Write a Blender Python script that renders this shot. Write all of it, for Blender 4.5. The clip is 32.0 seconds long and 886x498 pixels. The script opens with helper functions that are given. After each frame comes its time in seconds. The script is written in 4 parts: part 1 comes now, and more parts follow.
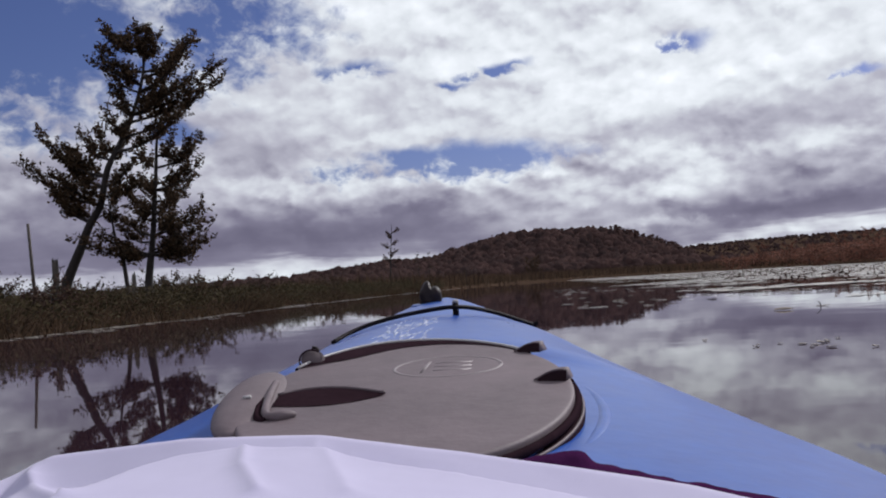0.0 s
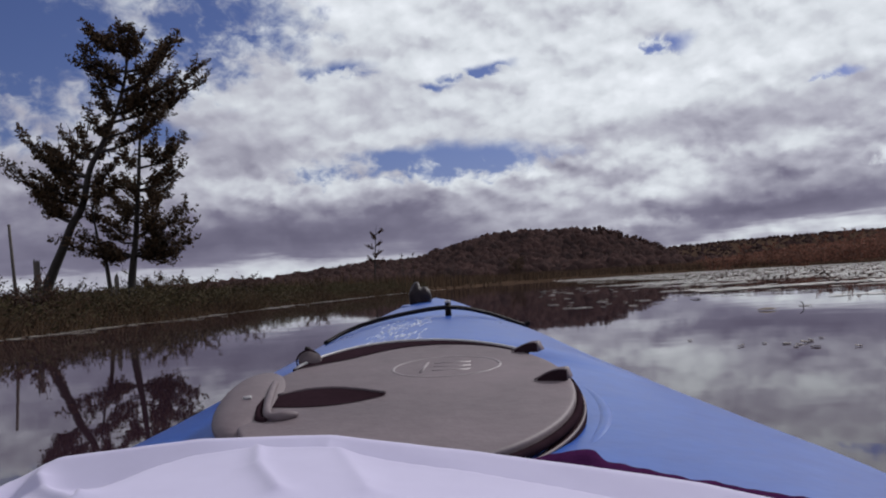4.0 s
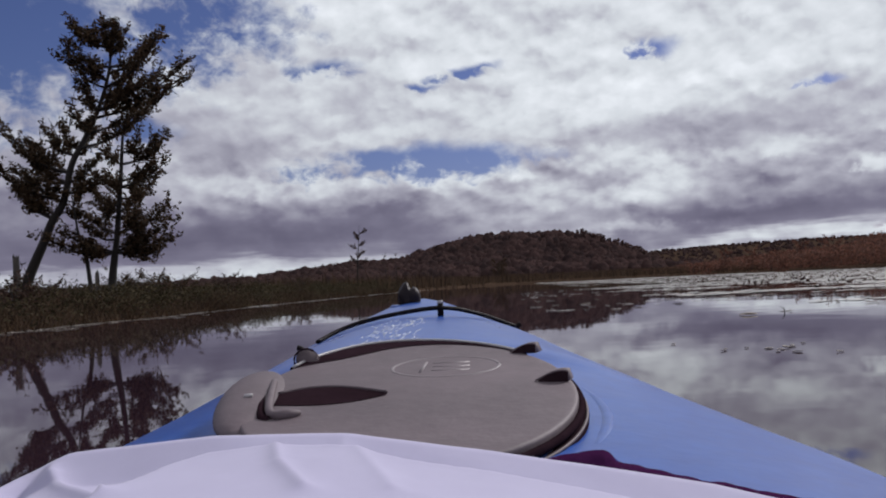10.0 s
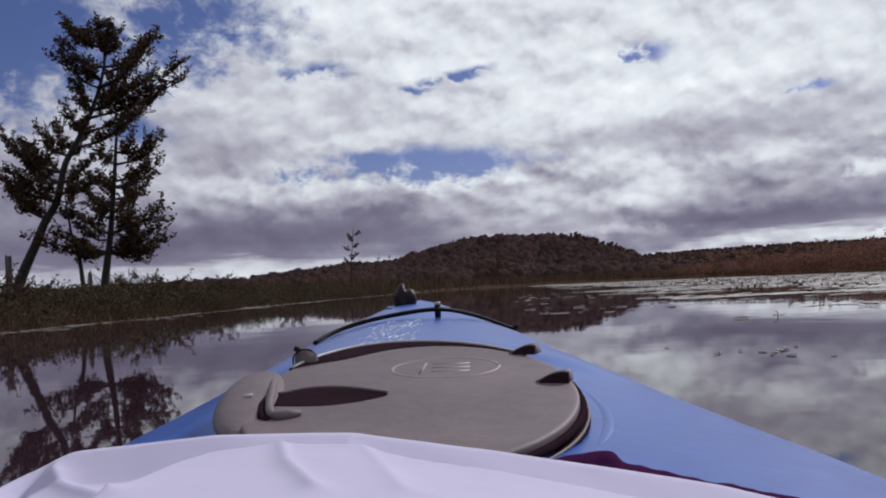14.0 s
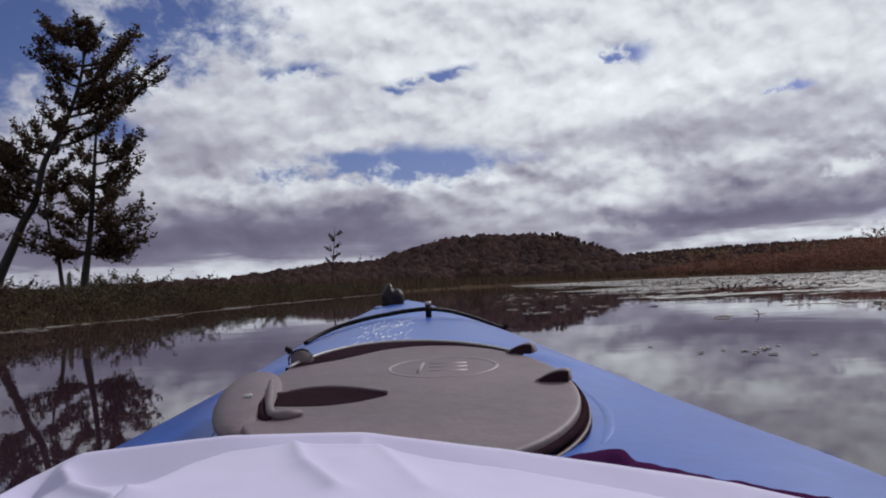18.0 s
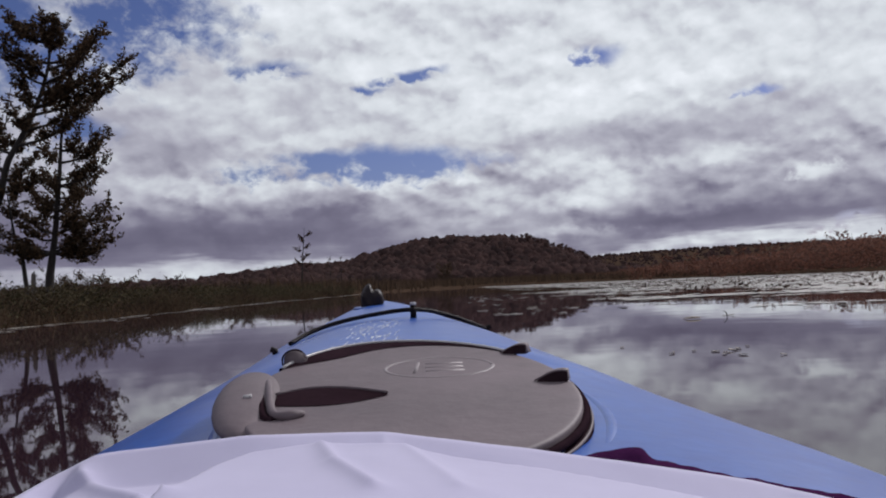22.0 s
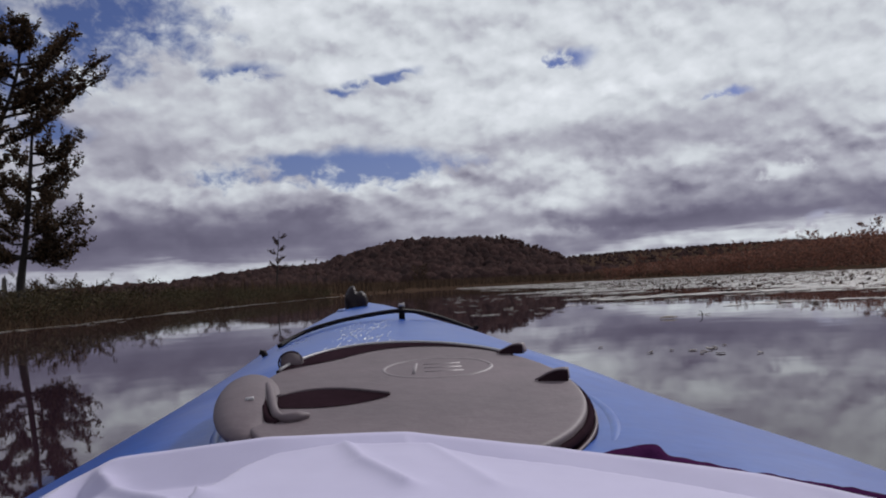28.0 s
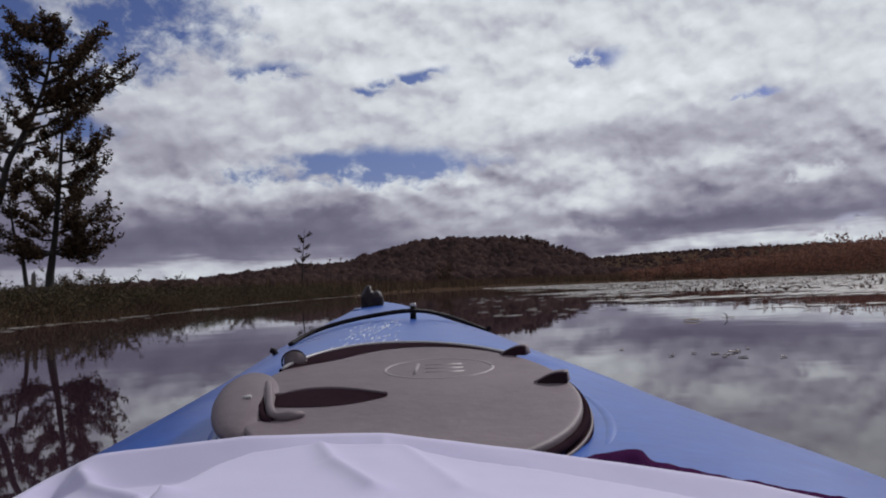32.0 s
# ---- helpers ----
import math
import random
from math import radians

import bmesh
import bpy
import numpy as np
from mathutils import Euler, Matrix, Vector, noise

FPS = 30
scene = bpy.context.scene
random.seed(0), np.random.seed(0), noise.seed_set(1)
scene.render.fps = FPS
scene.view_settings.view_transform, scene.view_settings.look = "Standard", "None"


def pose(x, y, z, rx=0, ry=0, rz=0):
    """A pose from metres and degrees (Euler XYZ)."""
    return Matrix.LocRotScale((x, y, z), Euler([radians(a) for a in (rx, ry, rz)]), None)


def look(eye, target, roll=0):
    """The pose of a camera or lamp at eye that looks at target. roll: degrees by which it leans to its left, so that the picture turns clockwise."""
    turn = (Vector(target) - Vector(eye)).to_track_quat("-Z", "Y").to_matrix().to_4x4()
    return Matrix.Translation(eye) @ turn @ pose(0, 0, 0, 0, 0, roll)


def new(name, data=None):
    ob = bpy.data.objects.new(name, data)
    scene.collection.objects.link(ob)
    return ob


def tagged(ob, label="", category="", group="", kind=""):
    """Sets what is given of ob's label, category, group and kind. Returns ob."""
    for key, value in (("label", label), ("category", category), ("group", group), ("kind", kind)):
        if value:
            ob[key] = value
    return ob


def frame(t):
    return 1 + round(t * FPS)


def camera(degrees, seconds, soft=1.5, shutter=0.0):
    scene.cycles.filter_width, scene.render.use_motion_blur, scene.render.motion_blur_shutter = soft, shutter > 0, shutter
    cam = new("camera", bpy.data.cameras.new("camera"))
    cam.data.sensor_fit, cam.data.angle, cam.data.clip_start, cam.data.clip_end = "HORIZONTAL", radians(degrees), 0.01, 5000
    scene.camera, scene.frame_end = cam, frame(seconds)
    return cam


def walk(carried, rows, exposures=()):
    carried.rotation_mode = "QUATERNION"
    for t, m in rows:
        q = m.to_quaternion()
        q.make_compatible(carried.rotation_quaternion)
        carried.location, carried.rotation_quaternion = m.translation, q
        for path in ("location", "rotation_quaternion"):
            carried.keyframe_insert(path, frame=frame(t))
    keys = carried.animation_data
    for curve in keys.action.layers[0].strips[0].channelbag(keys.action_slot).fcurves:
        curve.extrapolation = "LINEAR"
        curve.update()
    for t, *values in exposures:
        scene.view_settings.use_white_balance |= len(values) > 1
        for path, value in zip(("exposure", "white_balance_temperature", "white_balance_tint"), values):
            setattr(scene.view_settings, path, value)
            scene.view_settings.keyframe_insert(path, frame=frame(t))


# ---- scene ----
cam = camera(54.0, 32.0, soft=2.0)

# the camera rides on the kayak: seconds, place in metres, tilt, lean and heading in degrees
PATH = [
    (0, 0.050, -0.001, 0.421, 92.35, 3.44, 3.93), (0.5, 0.033, -0.002, 0.422, 92.24, 3.91, 2.53), (1, 0.026, -0.002, 0.423, 92.23, 3.42, 2.01), (1.5, 0.035, -0.002, 0.422, 92.28, 3.56, 2.74),
    (2, 0.040, -0.001, 0.421, 92.31, 3.64, 3.10), (2.5, 0.041, -0.001, 0.422, 92.30, 3.73, 3.18), (4.5, 0.034, -0.002, 0.421, 92.34, 3.37, 2.70), (5, 0.030, -0.002, 0.421, 92.32, 3.35, 2.35),
    (5.5, 0.025, -0.002, 0.421, 92.33, 3.19, 1.98), (6, 0.019, -0.002, 0.422, 92.32, 3.08, 1.51), (6.5, 0.016, -0.002, 0.421, 92.35, 3.01, 1.30), (7, 0.010, -0.001, 0.421, 92.35, 2.89, 0.83),
    (7.5, 0.006, -0.000, 0.422, 92.31, 3.02, 0.42), (8, 0.014, -0.002, 0.420, 92.45, 2.08, 1.27), (8.5, 0.032, -0.002, 0.419, 92.60, 1.82, 2.74), (9, 0.037, -0.002, 0.420, 92.43, 2.76, 3.01),
    (9.5, 0.026, -0.002, 0.421, 92.36, 3.33, 2.01), (10, 0.021, -0.002, 0.421, 92.35, 2.76, 1.73), (10.5, 0.033, -0.001, 0.419, 92.60, 1.87, 2.80), (11, 0.038, -0.002, 0.420, 92.49, 2.48, 3.08),
    (11.5, 0.028, -0.002, 0.421, 92.41, 2.65, 2.29), (12, 0.019, -0.002, 0.421, 92.36, 3.17, 1.50), (12.5, 0.017, -0.002, 0.421, 92.43, 2.17, 1.52), (13, 0.027, -0.002, 0.419, 92.55, 1.89, 2.34),
    (13.5, 0.028, -0.002, 0.419, 92.54, 2.04, 2.40), (14, 0.015, -0.001, 0.420, 92.48, 2.48, 1.31), (14.5, 0.004, -0.000, 0.421, 92.40, 3.18, 0.26), (16.5, -0.000, -0.000, 0.421, 92.40, 2.67, -0.02),
    (17, -0.004, 0.000, 0.421, 92.36, 3.43, -0.46), (17.5, 0.000, -0.000, 0.421, 92.40, 2.66, 0.02), (18, 0.001, -0.000, 0.420, 92.43, 2.60, 0.11), (18.5, 0.001, -0.000, 0.420, 92.43, 2.61, 0.09),
    (19, -0.001, 0.000, 0.420, 92.45, 2.50, -0.06), (19.5, -0.004, 0.000, 0.420, 92.44, 2.64, -0.39), (20, -0.007, 0.001, 0.420, 92.43, 2.76, -0.64), (20.5, -0.010, 0.001, 0.420, 92.42, 2.73, -0.89),
    (21, -0.014, 0.001, 0.420, 92.43, 2.68, -1.20), (21.5, -0.018, 0.001, 0.420, 92.45, 2.44, -1.50), (22, -0.023, 0.001, 0.420, 92.42, 2.50, -1.90), (22.5, -0.026, 0.001, 0.420, 92.43, 2.61, -2.17),
    (23, -0.031, 0.001, 0.420, 92.44, 2.22, -2.48), (23.5, -0.036, 0.001, 0.420, 92.45, 1.98, -2.79), (24, -0.040, 0.001, 0.420, 92.46, 1.70, -3.12), (24.5, -0.046, 0.001, 0.421, 92.44, 1.57, -3.53),
    (26.5, -0.040, 0.001, 0.420, 92.48, 1.67, -3.12), (27, -0.026, -0.000, 0.420, 92.49, 1.61, -2.04), (27.5, -0.030, 0.000, 0.420, 92.47, 1.87, -2.37), (28, -0.043, 0.001, 0.420, 92.45, 2.93, -3.51),
    (28.5, -0.051, 0.002, 0.420, 92.43, 2.51, -4.06), (29, -0.058, 0.003, 0.420, 92.46, 2.05, -4.60), (29.5, -0.058, 0.003, 0.420, 92.47, 2.47, -4.61), (30, -0.043, 0.002, 0.420, 92.49, 2.13, -3.41),
    (30.5, -0.034, 0.001, 0.420, 92.49, 2.30, -2.71), (31, -0.031, 0.001, 0.420, 92.49, 2.06, -2.44), (31.5, -0.027, 0.001, 0.420, 92.49, 2.12, -2.13), (32, -0.023, 0.001, 0.420, 92.50, 2.32, -1.90),
]

walk(cam, [(t, pose(*row)) for t, *row in PATH],
     [(t, stops, 6150, 15.0) for t, stops in ((0, 0.16), (2, 0.09), (5, -0.06), (7, -0.09), (9, -0.08), (11, 0.02), (13, 0.05), (15, 0.03), (18, 0.0), (23, -0.03), (28, -0.15), (32, -0.14))])


# ---- light: broken cloud over a marsh, the sun ahead behind thin cloud ----
SUN_AZIMUTH, SUN_ELEVATION = radians(42), radians(36)


class Nodes:
    """Short ways to wire shader nodes."""

    def __init__(self, tree):
        self.tree = tree

    def put(self, kind, inputs=None):
        node = self.tree.nodes.new(kind)
        for key, value in (inputs or {}).items():
            self.feed(node.inputs[key], value)
        return node

    def feed(self, socket, value):
        if isinstance(value, bpy.types.NodeSocket):
            self.tree.links.new(value, socket)
        elif value is not None:
            socket.default_value = value

    def math(self, operation, a, b=None, c=None, clamp=False):
        node = self.put("ShaderNodeMath", {0: a, 1: b, 2: c})
        node.operation, node.use_clamp = operation, clamp
        return node.outputs[0]

    def noise(self, vector, scale, detail=4.0, rough=0.55, warp=0.0):
        return self.put("ShaderNodeTexNoise", {"Vector": vector, "Scale": scale, "Detail": detail, "Roughness": rough,
                                               "Distortion": warp}).outputs["Fac"]

    def ramp(self, fac, stops, mode="LINEAR"):
        node = self.put("ShaderNodeValToRGB", {"Fac": fac})
        node.color_ramp.interpolation = mode
        points = node.color_ramp.elements
        while len(points) < len(stops):
            points.new(0.5)
        for point, (place, colour) in zip(points, stops):
            point.position = place
            point.color = (*colour, 1) if isinstance(colour, tuple) else (colour, colour, colour, 1)
        return node.outputs["Color"]

    def mix(self, fac, a, b, blend="MIX"):
        node = self.put("ShaderNodeMix")
        node.data_type, node.blend_type = "RGBA", blend
        for socket, value in ((node.inputs["Factor"], fac), (node.inputs[6], a), (node.inputs[7], b)):
            if isinstance(value, tuple) and len(value) == 3:
                value = (*value, 1)
            self.feed(socket, value)
        return node.outputs[2]

    def smooth(self, value, low, high):
        node = self.put("ShaderNodeMapRange", {"Value": value, "From Min": low, "From Max": high})
        node.interpolation_type = "SMOOTHSTEP"
        return node.outputs[0]


def build_sky():
    world = bpy.data.worlds.new("sky")
    scene.world = world
    world.use_nodes = True
    tree = world.node_tree
    tree.nodes.clear()
    n = Nodes(tree)
    way = n.put("ShaderNodeTexCoord").outputs["Generated"]
    axes = n.put("ShaderNodeSeparateXYZ", {0: way})
    x, y, z = axes.outputs
    azimuth = n.math("DEGREES", n.math("ARCTAN2", x, y))
    elevation = n.math("DEGREES", n.math("ARCSINE", z))
    # the cloud layer as a flat deck high above
    lift = n.math("ADD", n.math("MAXIMUM", z, 0.0), 0.13)
    deck = n.put("ShaderNodeCombineXYZ", {0: n.math("DIVIDE", x, lift), 1: n.math("DIVIDE", y, lift), 2: 3.0}).outputs[0]
    billow = n.noise(deck, 1.9, 6, 0.52, 0.1)
    large = n.noise(deck, 0.9, 3, 0.5)
    # lumps of cumulus, lit from above by comparing each place with the one above it
    def dome(lower, aside):
        return n.put("ShaderNodeCombineXYZ", {0: n.math("MULTIPLY", n.math("ADD", azimuth, aside), 0.115),
                                              1: n.math("MULTIPLY", n.math("ADD", elevation, lower), 0.15), 2: 1.7}).outputs[0]
    puff = n.noise(dome(0.0, 0.0), 1.6, 4, 0.5, 0.1)
    above = n.noise(dome(0.7, 0.4), 1.6, 4, 0.5, 0.1)
    wisp = n.noise(dome(0.0, 0.0), 6.0, 6, 0.6, 0.3)
    # round heads with dark creases between them
    lumps = None
    flat = n.put("ShaderNodeCombineXYZ", {0: n.math("MULTIPLY", azimuth, 0.105), 1: n.math("MULTIPLY", elevation, 0.15), 2: 4.4}).outputs[0]
    for scale, share in ((1.5, 0.5), (3.4, 0.3), (7.5, 0.2)):
        fold = n.math("MULTIPLY", n.math("ABSOLUTE", n.math("SUBTRACT", n.noise(flat, scale, 1.5, 0.5, 0.4), 0.5)), 2.0 * share)
        lumps = fold if lumps is None else n.math("ADD", lumps, fold)
    wob = n.math("SUBTRACT", puff, 0.5)
    wob2 = n.math("SUBTRACT", wisp, 0.5)
    az = n.math("ADD", azimuth, n.math("ADD", n.math("MULTIPLY", wob2, 4.0), n.math("MULTIPLY", wob, 5.0)))
    el = n.math("ADD", elevation, n.math("ADD", n.math("MULTIPLY", wob, 3.0), n.math("MULTIPLY", wob2, 1.2)))
    # clear gaps in the cloud: azimuth, elevation, half width, half height, how clear
    gaps = [(-2.0, 8.3, 7.6, 1.0, 1.0), (-5.0, 8.7, 4.0, 0.7, 0.8), (12.4, 14.1, 1.9, 0.9, 0.75), (-9.2, 14.1, 4.2, 0.85, 0.6), (-2.0, 13.4, 1.8, 0.35, 0.55), (1.0, 13.9, 2.2, 0.5, 0.62), (-20.8, 10.4, 2.6, 1.2, 0.95),
            (-32.0, 15.6, 8.6, 3.6, 1.5), (-17.0, 17.2, 8.5, 4.2, 0.68), (22.8, 11.2, 1.8, 0.5, 0.55), (27.0, 2.9, 2.2, 0.6, 0.5), (60, 40, 25, 6, 1.0), (-80, 35, 30, 8, 1.0), (150, 30, 40, 6, 1.0)]
    clear = None
    for a, e, wide, high, full in gaps:
        off = n.math("SQRT", n.math("ADD", n.math("POWER", n.math("DIVIDE", n.math("SUBTRACT", az, a), wide), 2.0),
                                    n.math("POWER", n.math("DIVIDE", n.math("SUBTRACT", el, e), high), 2.0)))
        gap = n.math("SUBTRACT", full, off)
        clear = gap if clear is None else n.math("MAXIMUM", clear, gap)
    clear = n.math("ADD", n.math("ADD", clear, n.math("MULTIPLY", wob2, 2.0)), n.math("MULTIPLY", wob, 1.0))
    open_sky = n.smooth(clear, -0.32, 0.58)
    # how bright the cloud is at each height above the horizon; its base lies higher to the east
    base = n.math("ADD", elevation, n.math("MULTIPLY", n.smooth(azimuth, 0.0, 12.0), n.math("SUBTRACT", n.math("MULTIPLY", elevation, 0.35), 1.6)))
    height = n.math("DIVIDE", n.math("ADD", n.math("ADD", base, n.math("MULTIPLY", wob, n.math("ADD", 0.7, n.math("MULTIPLY", n.smooth(elevation, 1.5, 8.0), 2.9)))), 2.0), 32.0)
    thin = n.math("MULTIPLY", n.smooth(azimuth, -5.0, 3.0), n.math("SUBTRACT", 1.0, n.smooth(azimuth, 9.0, 19.0)))
    height = n.math("ADD", height, n.math("MULTIPLY", thin, 0.07))
    veil = n.put("ShaderNodeCombineXYZ", {0: n.math("MULTIPLY", azimuth, 0.16), 1: n.math("MULTIPLY", elevation, 1.5), 2: 8.0}).outputs[0]
    streak = n.math("MULTIPLY", n.math("SUBTRACT", n.noise(veil, 1.0, 5, 0.6, 0.2), 0.5), n.math("SUBTRACT", 1.0, n.smooth(elevation, 2.5, 5.0)))
    height = n.math("ADD", height, n.math("MULTIPLY", streak, 0.075))
    tone = n.ramp(height, [(0.0, 0.34), (0.075, 0.42), (0.10, 0.56), (0.122, 0.50), (0.138, 0.25), (0.165, 0.20), (0.20, 0.25), (0.24, 0.35), (0.27, 0.43),
                           (0.31, 0.49), (0.40, 0.55), (0.50, 0.61), (0.62, 0.64), (1.0, 0.58)])
    # cauliflower heads, each lit on its upper side
    def heads(raise_by, aside):
        at = n.put("ShaderNodeCombineXYZ", {0: n.math("ADD", n.math("MULTIPLY", n.math("ADD", azimuth, aside), 0.105), n.math("MULTIPLY", wob, 0.5)),
                                            1: n.math("ADD", n.math("MULTIPLY", n.math("ADD", elevation, raise_by), 0.17), n.math("MULTIPLY", wob2, 0.22)), 2: 0.6}).outputs[0]
        cell = n.put("ShaderNodeTexVoronoi", {"Vector": at, "Scale": 2.2, "Detail": 2.0, "Roughness": 0.5, "Lacunarity": 2.1})
        cell.feature = "SMOOTH_F1"
        cell.inputs["Smoothness"].default_value = 0.5
        return cell.outputs["Distance"]
    relief = n.math("MULTIPLY", n.math("SUBTRACT", heads(0.55, 0.3), heads(0.0, 0.0)), 0.62)
    relief = n.math("ADD", relief, n.math("ADD", n.math("MULTIPLY", n.math("SUBTRACT", puff, above), 1.5), n.math("MULTIPLY", n.math("SUBTRACT", billow, 0.5), 0.08)))
    relief = n.math("ADD", relief, n.math("MULTIPLY", n.math("SUBTRACT", large, 0.5), 0.12))
    relief = n.math("ADD", relief, n.math("MULTIPLY", n.math("SUBTRACT", lumps, 0.11), 0.5))
    # heads lit from above with grey undersides, in rows that flatten towards the horizon
    def rows(raise_by, aside, depth):
        steep = n.math("LOGARITHM", n.math("ADD", n.math("MAXIMUM", n.math("ADD", elevation, raise_by), 0.0), 3.0), 2.718)
        return n.put("ShaderNodeCombineXYZ", {0: n.math("MULTIPLY", n.math("ADD", azimuth, aside), 0.15), 1: n.math("MULTIPLY", steep, 3.3), 2: depth}).outputs[0]
    for scale, reach, share, depth in ((1.2, 1.1, 0.08, 2.2), (2.8, 0.5, 0.07, 6.1)):
        here = n.noise(rows(0.0, 0.0, depth), scale, 5, 0.5, 0.25)
        over = n.noise(rows(reach, reach * 0.5, depth), scale, 5, 0.5, 0.25)
        relief = n.math("ADD", relief, n.math("MULTIPLY", n.math("SUBTRACT", n.smooth(n.math("SUBTRACT", here, over), -0.10, 0.10), 0.5), share))
    # the bank of cloud to the west is thicker and greyer
    tone = n.math("MULTIPLY", tone, n.math("ADD", 0.78, n.math("MULTIPLY", n.smooth(azimuth, -24.0, -4.0), 0.22)))
    # thick grey bellies and thin bright heads: azimuth, elevation, half width, half height, strength
    masses = [(-21.0, 3.9, 8.0, 1.1, -0.07), (-8.5, 3.7, 7.0, 0.9, -0.09), (-5.0, 5.0, 6.0, 0.8, -0.07), (17.5, 3.6, 6.5, 0.6, -0.12), (11.0, 9.4, 6.5, 1.0, -0.15), (19.5, 9.2, 6.5, 1.5, -0.13),
              (-7.2, 11.9, 2.4, 1.0, -0.12), (-14.0, 9.4, 3.4, 0.7, -0.11), (26.0, 10.4, 4.0, 0.7, -0.10), (27.0, 14.2, 5.0, 1.1, -0.12), (-2.0, 6.9, 7.0, 0.5, 0.13), (-12.0, 6.7, 2.2, 0.6, 0.12),
              (10.5, 3.0, 3.2, 0.4, 0.22), (20.5, 2.35, 6.0, 0.25, 0.06), (11.0, 5.4, 2.4, 0.9, 0.08), (18.0, 12.4, 7.0, 0.8, 0.09), (5.0, 11.8, 7.0, 1.2, 0.06)]
    for a, e, wide, high, strength in masses:
        off = n.math("ADD", n.math("POWER", n.math("DIVIDE", n.math("SUBTRACT", az, a), wide), 2.0), n.math("POWER", n.math("DIVIDE", n.math("SUBTRACT", el, e), high), 2.0))
        tone = n.math("ADD", tone, n.math("MULTIPLY", n.math("EXPONENT", n.math("MULTIPLY", off, -1.0)), strength))
    # the high cloud is thin and smooth; the heads stand out lower down
    calm = n.math("ADD", 0.78, n.math("MULTIPLY", n.math("SUBTRACT", n.smooth(elevation, 3.0, 5.0), n.smooth(elevation, 7.0, 10.0)), 0.5))
    body = n.math("MULTIPLY", tone, n.math("ADD", 1.02, n.math("MULTIPLY", relief, calm)))
    # one white tower of cloud that stands out against the grey
    off = n.math("SQRT", n.math("ADD", n.math("POWER", n.math("DIVIDE", n.math("SUBTRACT", az, 24.8), 2.0), 2.0), n.math("POWER", n.math("DIVIDE", n.math("SUBTRACT", el, 5.8), 0.75), 2.0)))
    body = n.math("ADD", body, n.math("MULTIPLY", n.smooth(n.math("SUBTRACT", 1.0, off), -0.1, 0.7), 0.24))
    cloud = n.ramp(body, [(0.0, (0.09, 0.082, 0.125)), (0.2, (0.195, 0.185, 0.24)), (0.42, (0.43, 0.43, 0.47)), (0.64, (0.685, 0.72, 0.712)), (0.9, (0.915, 0.95, 0.93)), (1.0, (1.0, 1.0, 1.0))])
    sky = n.put("ShaderNodeTexSky")
    sky.sky_type, sky.sun_disc, sky.sun_elevation, sky.sun_rotation = "NISHITA", False, SUN_ELEVATION, SUN_AZIMUTH
    sky.air_density, sky.dust_density, sky.ozone_density = 1.0, 0.6, 1.6
    blue = n.mix(1.0, sky.outputs[0], (0.036, 0.036, 0.053), "MULTIPLY")
    colour = n.mix(open_sky, cloud, blue)
    back = n.put("ShaderNodeBackground", {"Color": colour, "Strength": 1.0})
    n.feed(n.put("ShaderNodeOutputWorld").inputs["Surface"], back.outputs[0])


build_sky()
sun = new("sun", bpy.data.lights.new("sun", "SUN"))
sun.data.energy, sun.data.angle, sun.data.color = 2.75, radians(4), (1.0, 0.95, 0.88)
away = Vector((math.sin(SUN_AZIMUTH) * math.cos(SUN_ELEVATION), math.cos(SUN_AZIMUTH) * math.cos(SUN_ELEVATION), math.sin(SUN_ELEVATION)))
sun.matrix_world = look(away * 50, (0, 0, 0))


# ---- materials ----
def surface(name, low, high, rough=0.6, scale=8.0, bump=0.15, bump_scale=60.0, metal=0.0, spread="object", fine=None, gloss=0.5, sheen=0.0, see_through=0.0):
    """A surface that varies between two colours at two scales, with fine relief."""
    m = bpy.data.materials.new(name)
    m.use_nodes = True
    tree = m.node_tree
    tree.nodes.clear()
    n = Nodes(tree)
    at = n.put("ShaderNodeTexCoord").outputs["Object"]
    coarse = n.noise(at, scale, 4, 0.6)
    grain = n.noise(at, fine or scale * 9, 3, 0.6)
    mixed = n.math("ADD", n.math("MULTIPLY", coarse, 0.65), n.math("MULTIPLY", grain, 0.35))
    if spread == "island":
        mixed = n.math("ADD", n.math("MULTIPLY", mixed, 0.45), n.math("MULTIPLY", n.put("ShaderNodeNewGeometry").outputs["Random Per Island"], 0.55))
    if spread == "random":
        mixed = n.math("ADD", n.math("MULTIPLY", mixed, 0.6), n.math("MULTIPLY", n.put("ShaderNodeObjectInfo").outputs["Random"], 0.4))
    colour = n.ramp(mixed, [(0.28, low), (0.72, high)])
    rise = n.put("ShaderNodeBump", {"Height": n.noise(at, bump_scale, 4, 0.6), "Strength": bump, "Distance": 0.01})
    ruff = n.math("ADD", rough - 0.08, n.math("MULTIPLY", coarse, 0.16))
    shader = n.put("ShaderNodeBsdfPrincipled", {"Base Color": colour, "Roughness": ruff, "Metallic": metal, "Normal": rise.outputs[0],
                                                "Specular IOR Level": gloss, "Sheen Weight": sheen})
    out = shader.outputs[0]
    if see_through:
        thin = n.put("ShaderNodeBsdfTranslucent", {"Color": colour})
        out = n.put("ShaderNodeMixShader", {0: see_through, 1: out, 2: thin.outputs[0]}).outputs[0]
    n.feed(n.put("ShaderNodeOutputMaterial").inputs["Surface"], out)
    return m


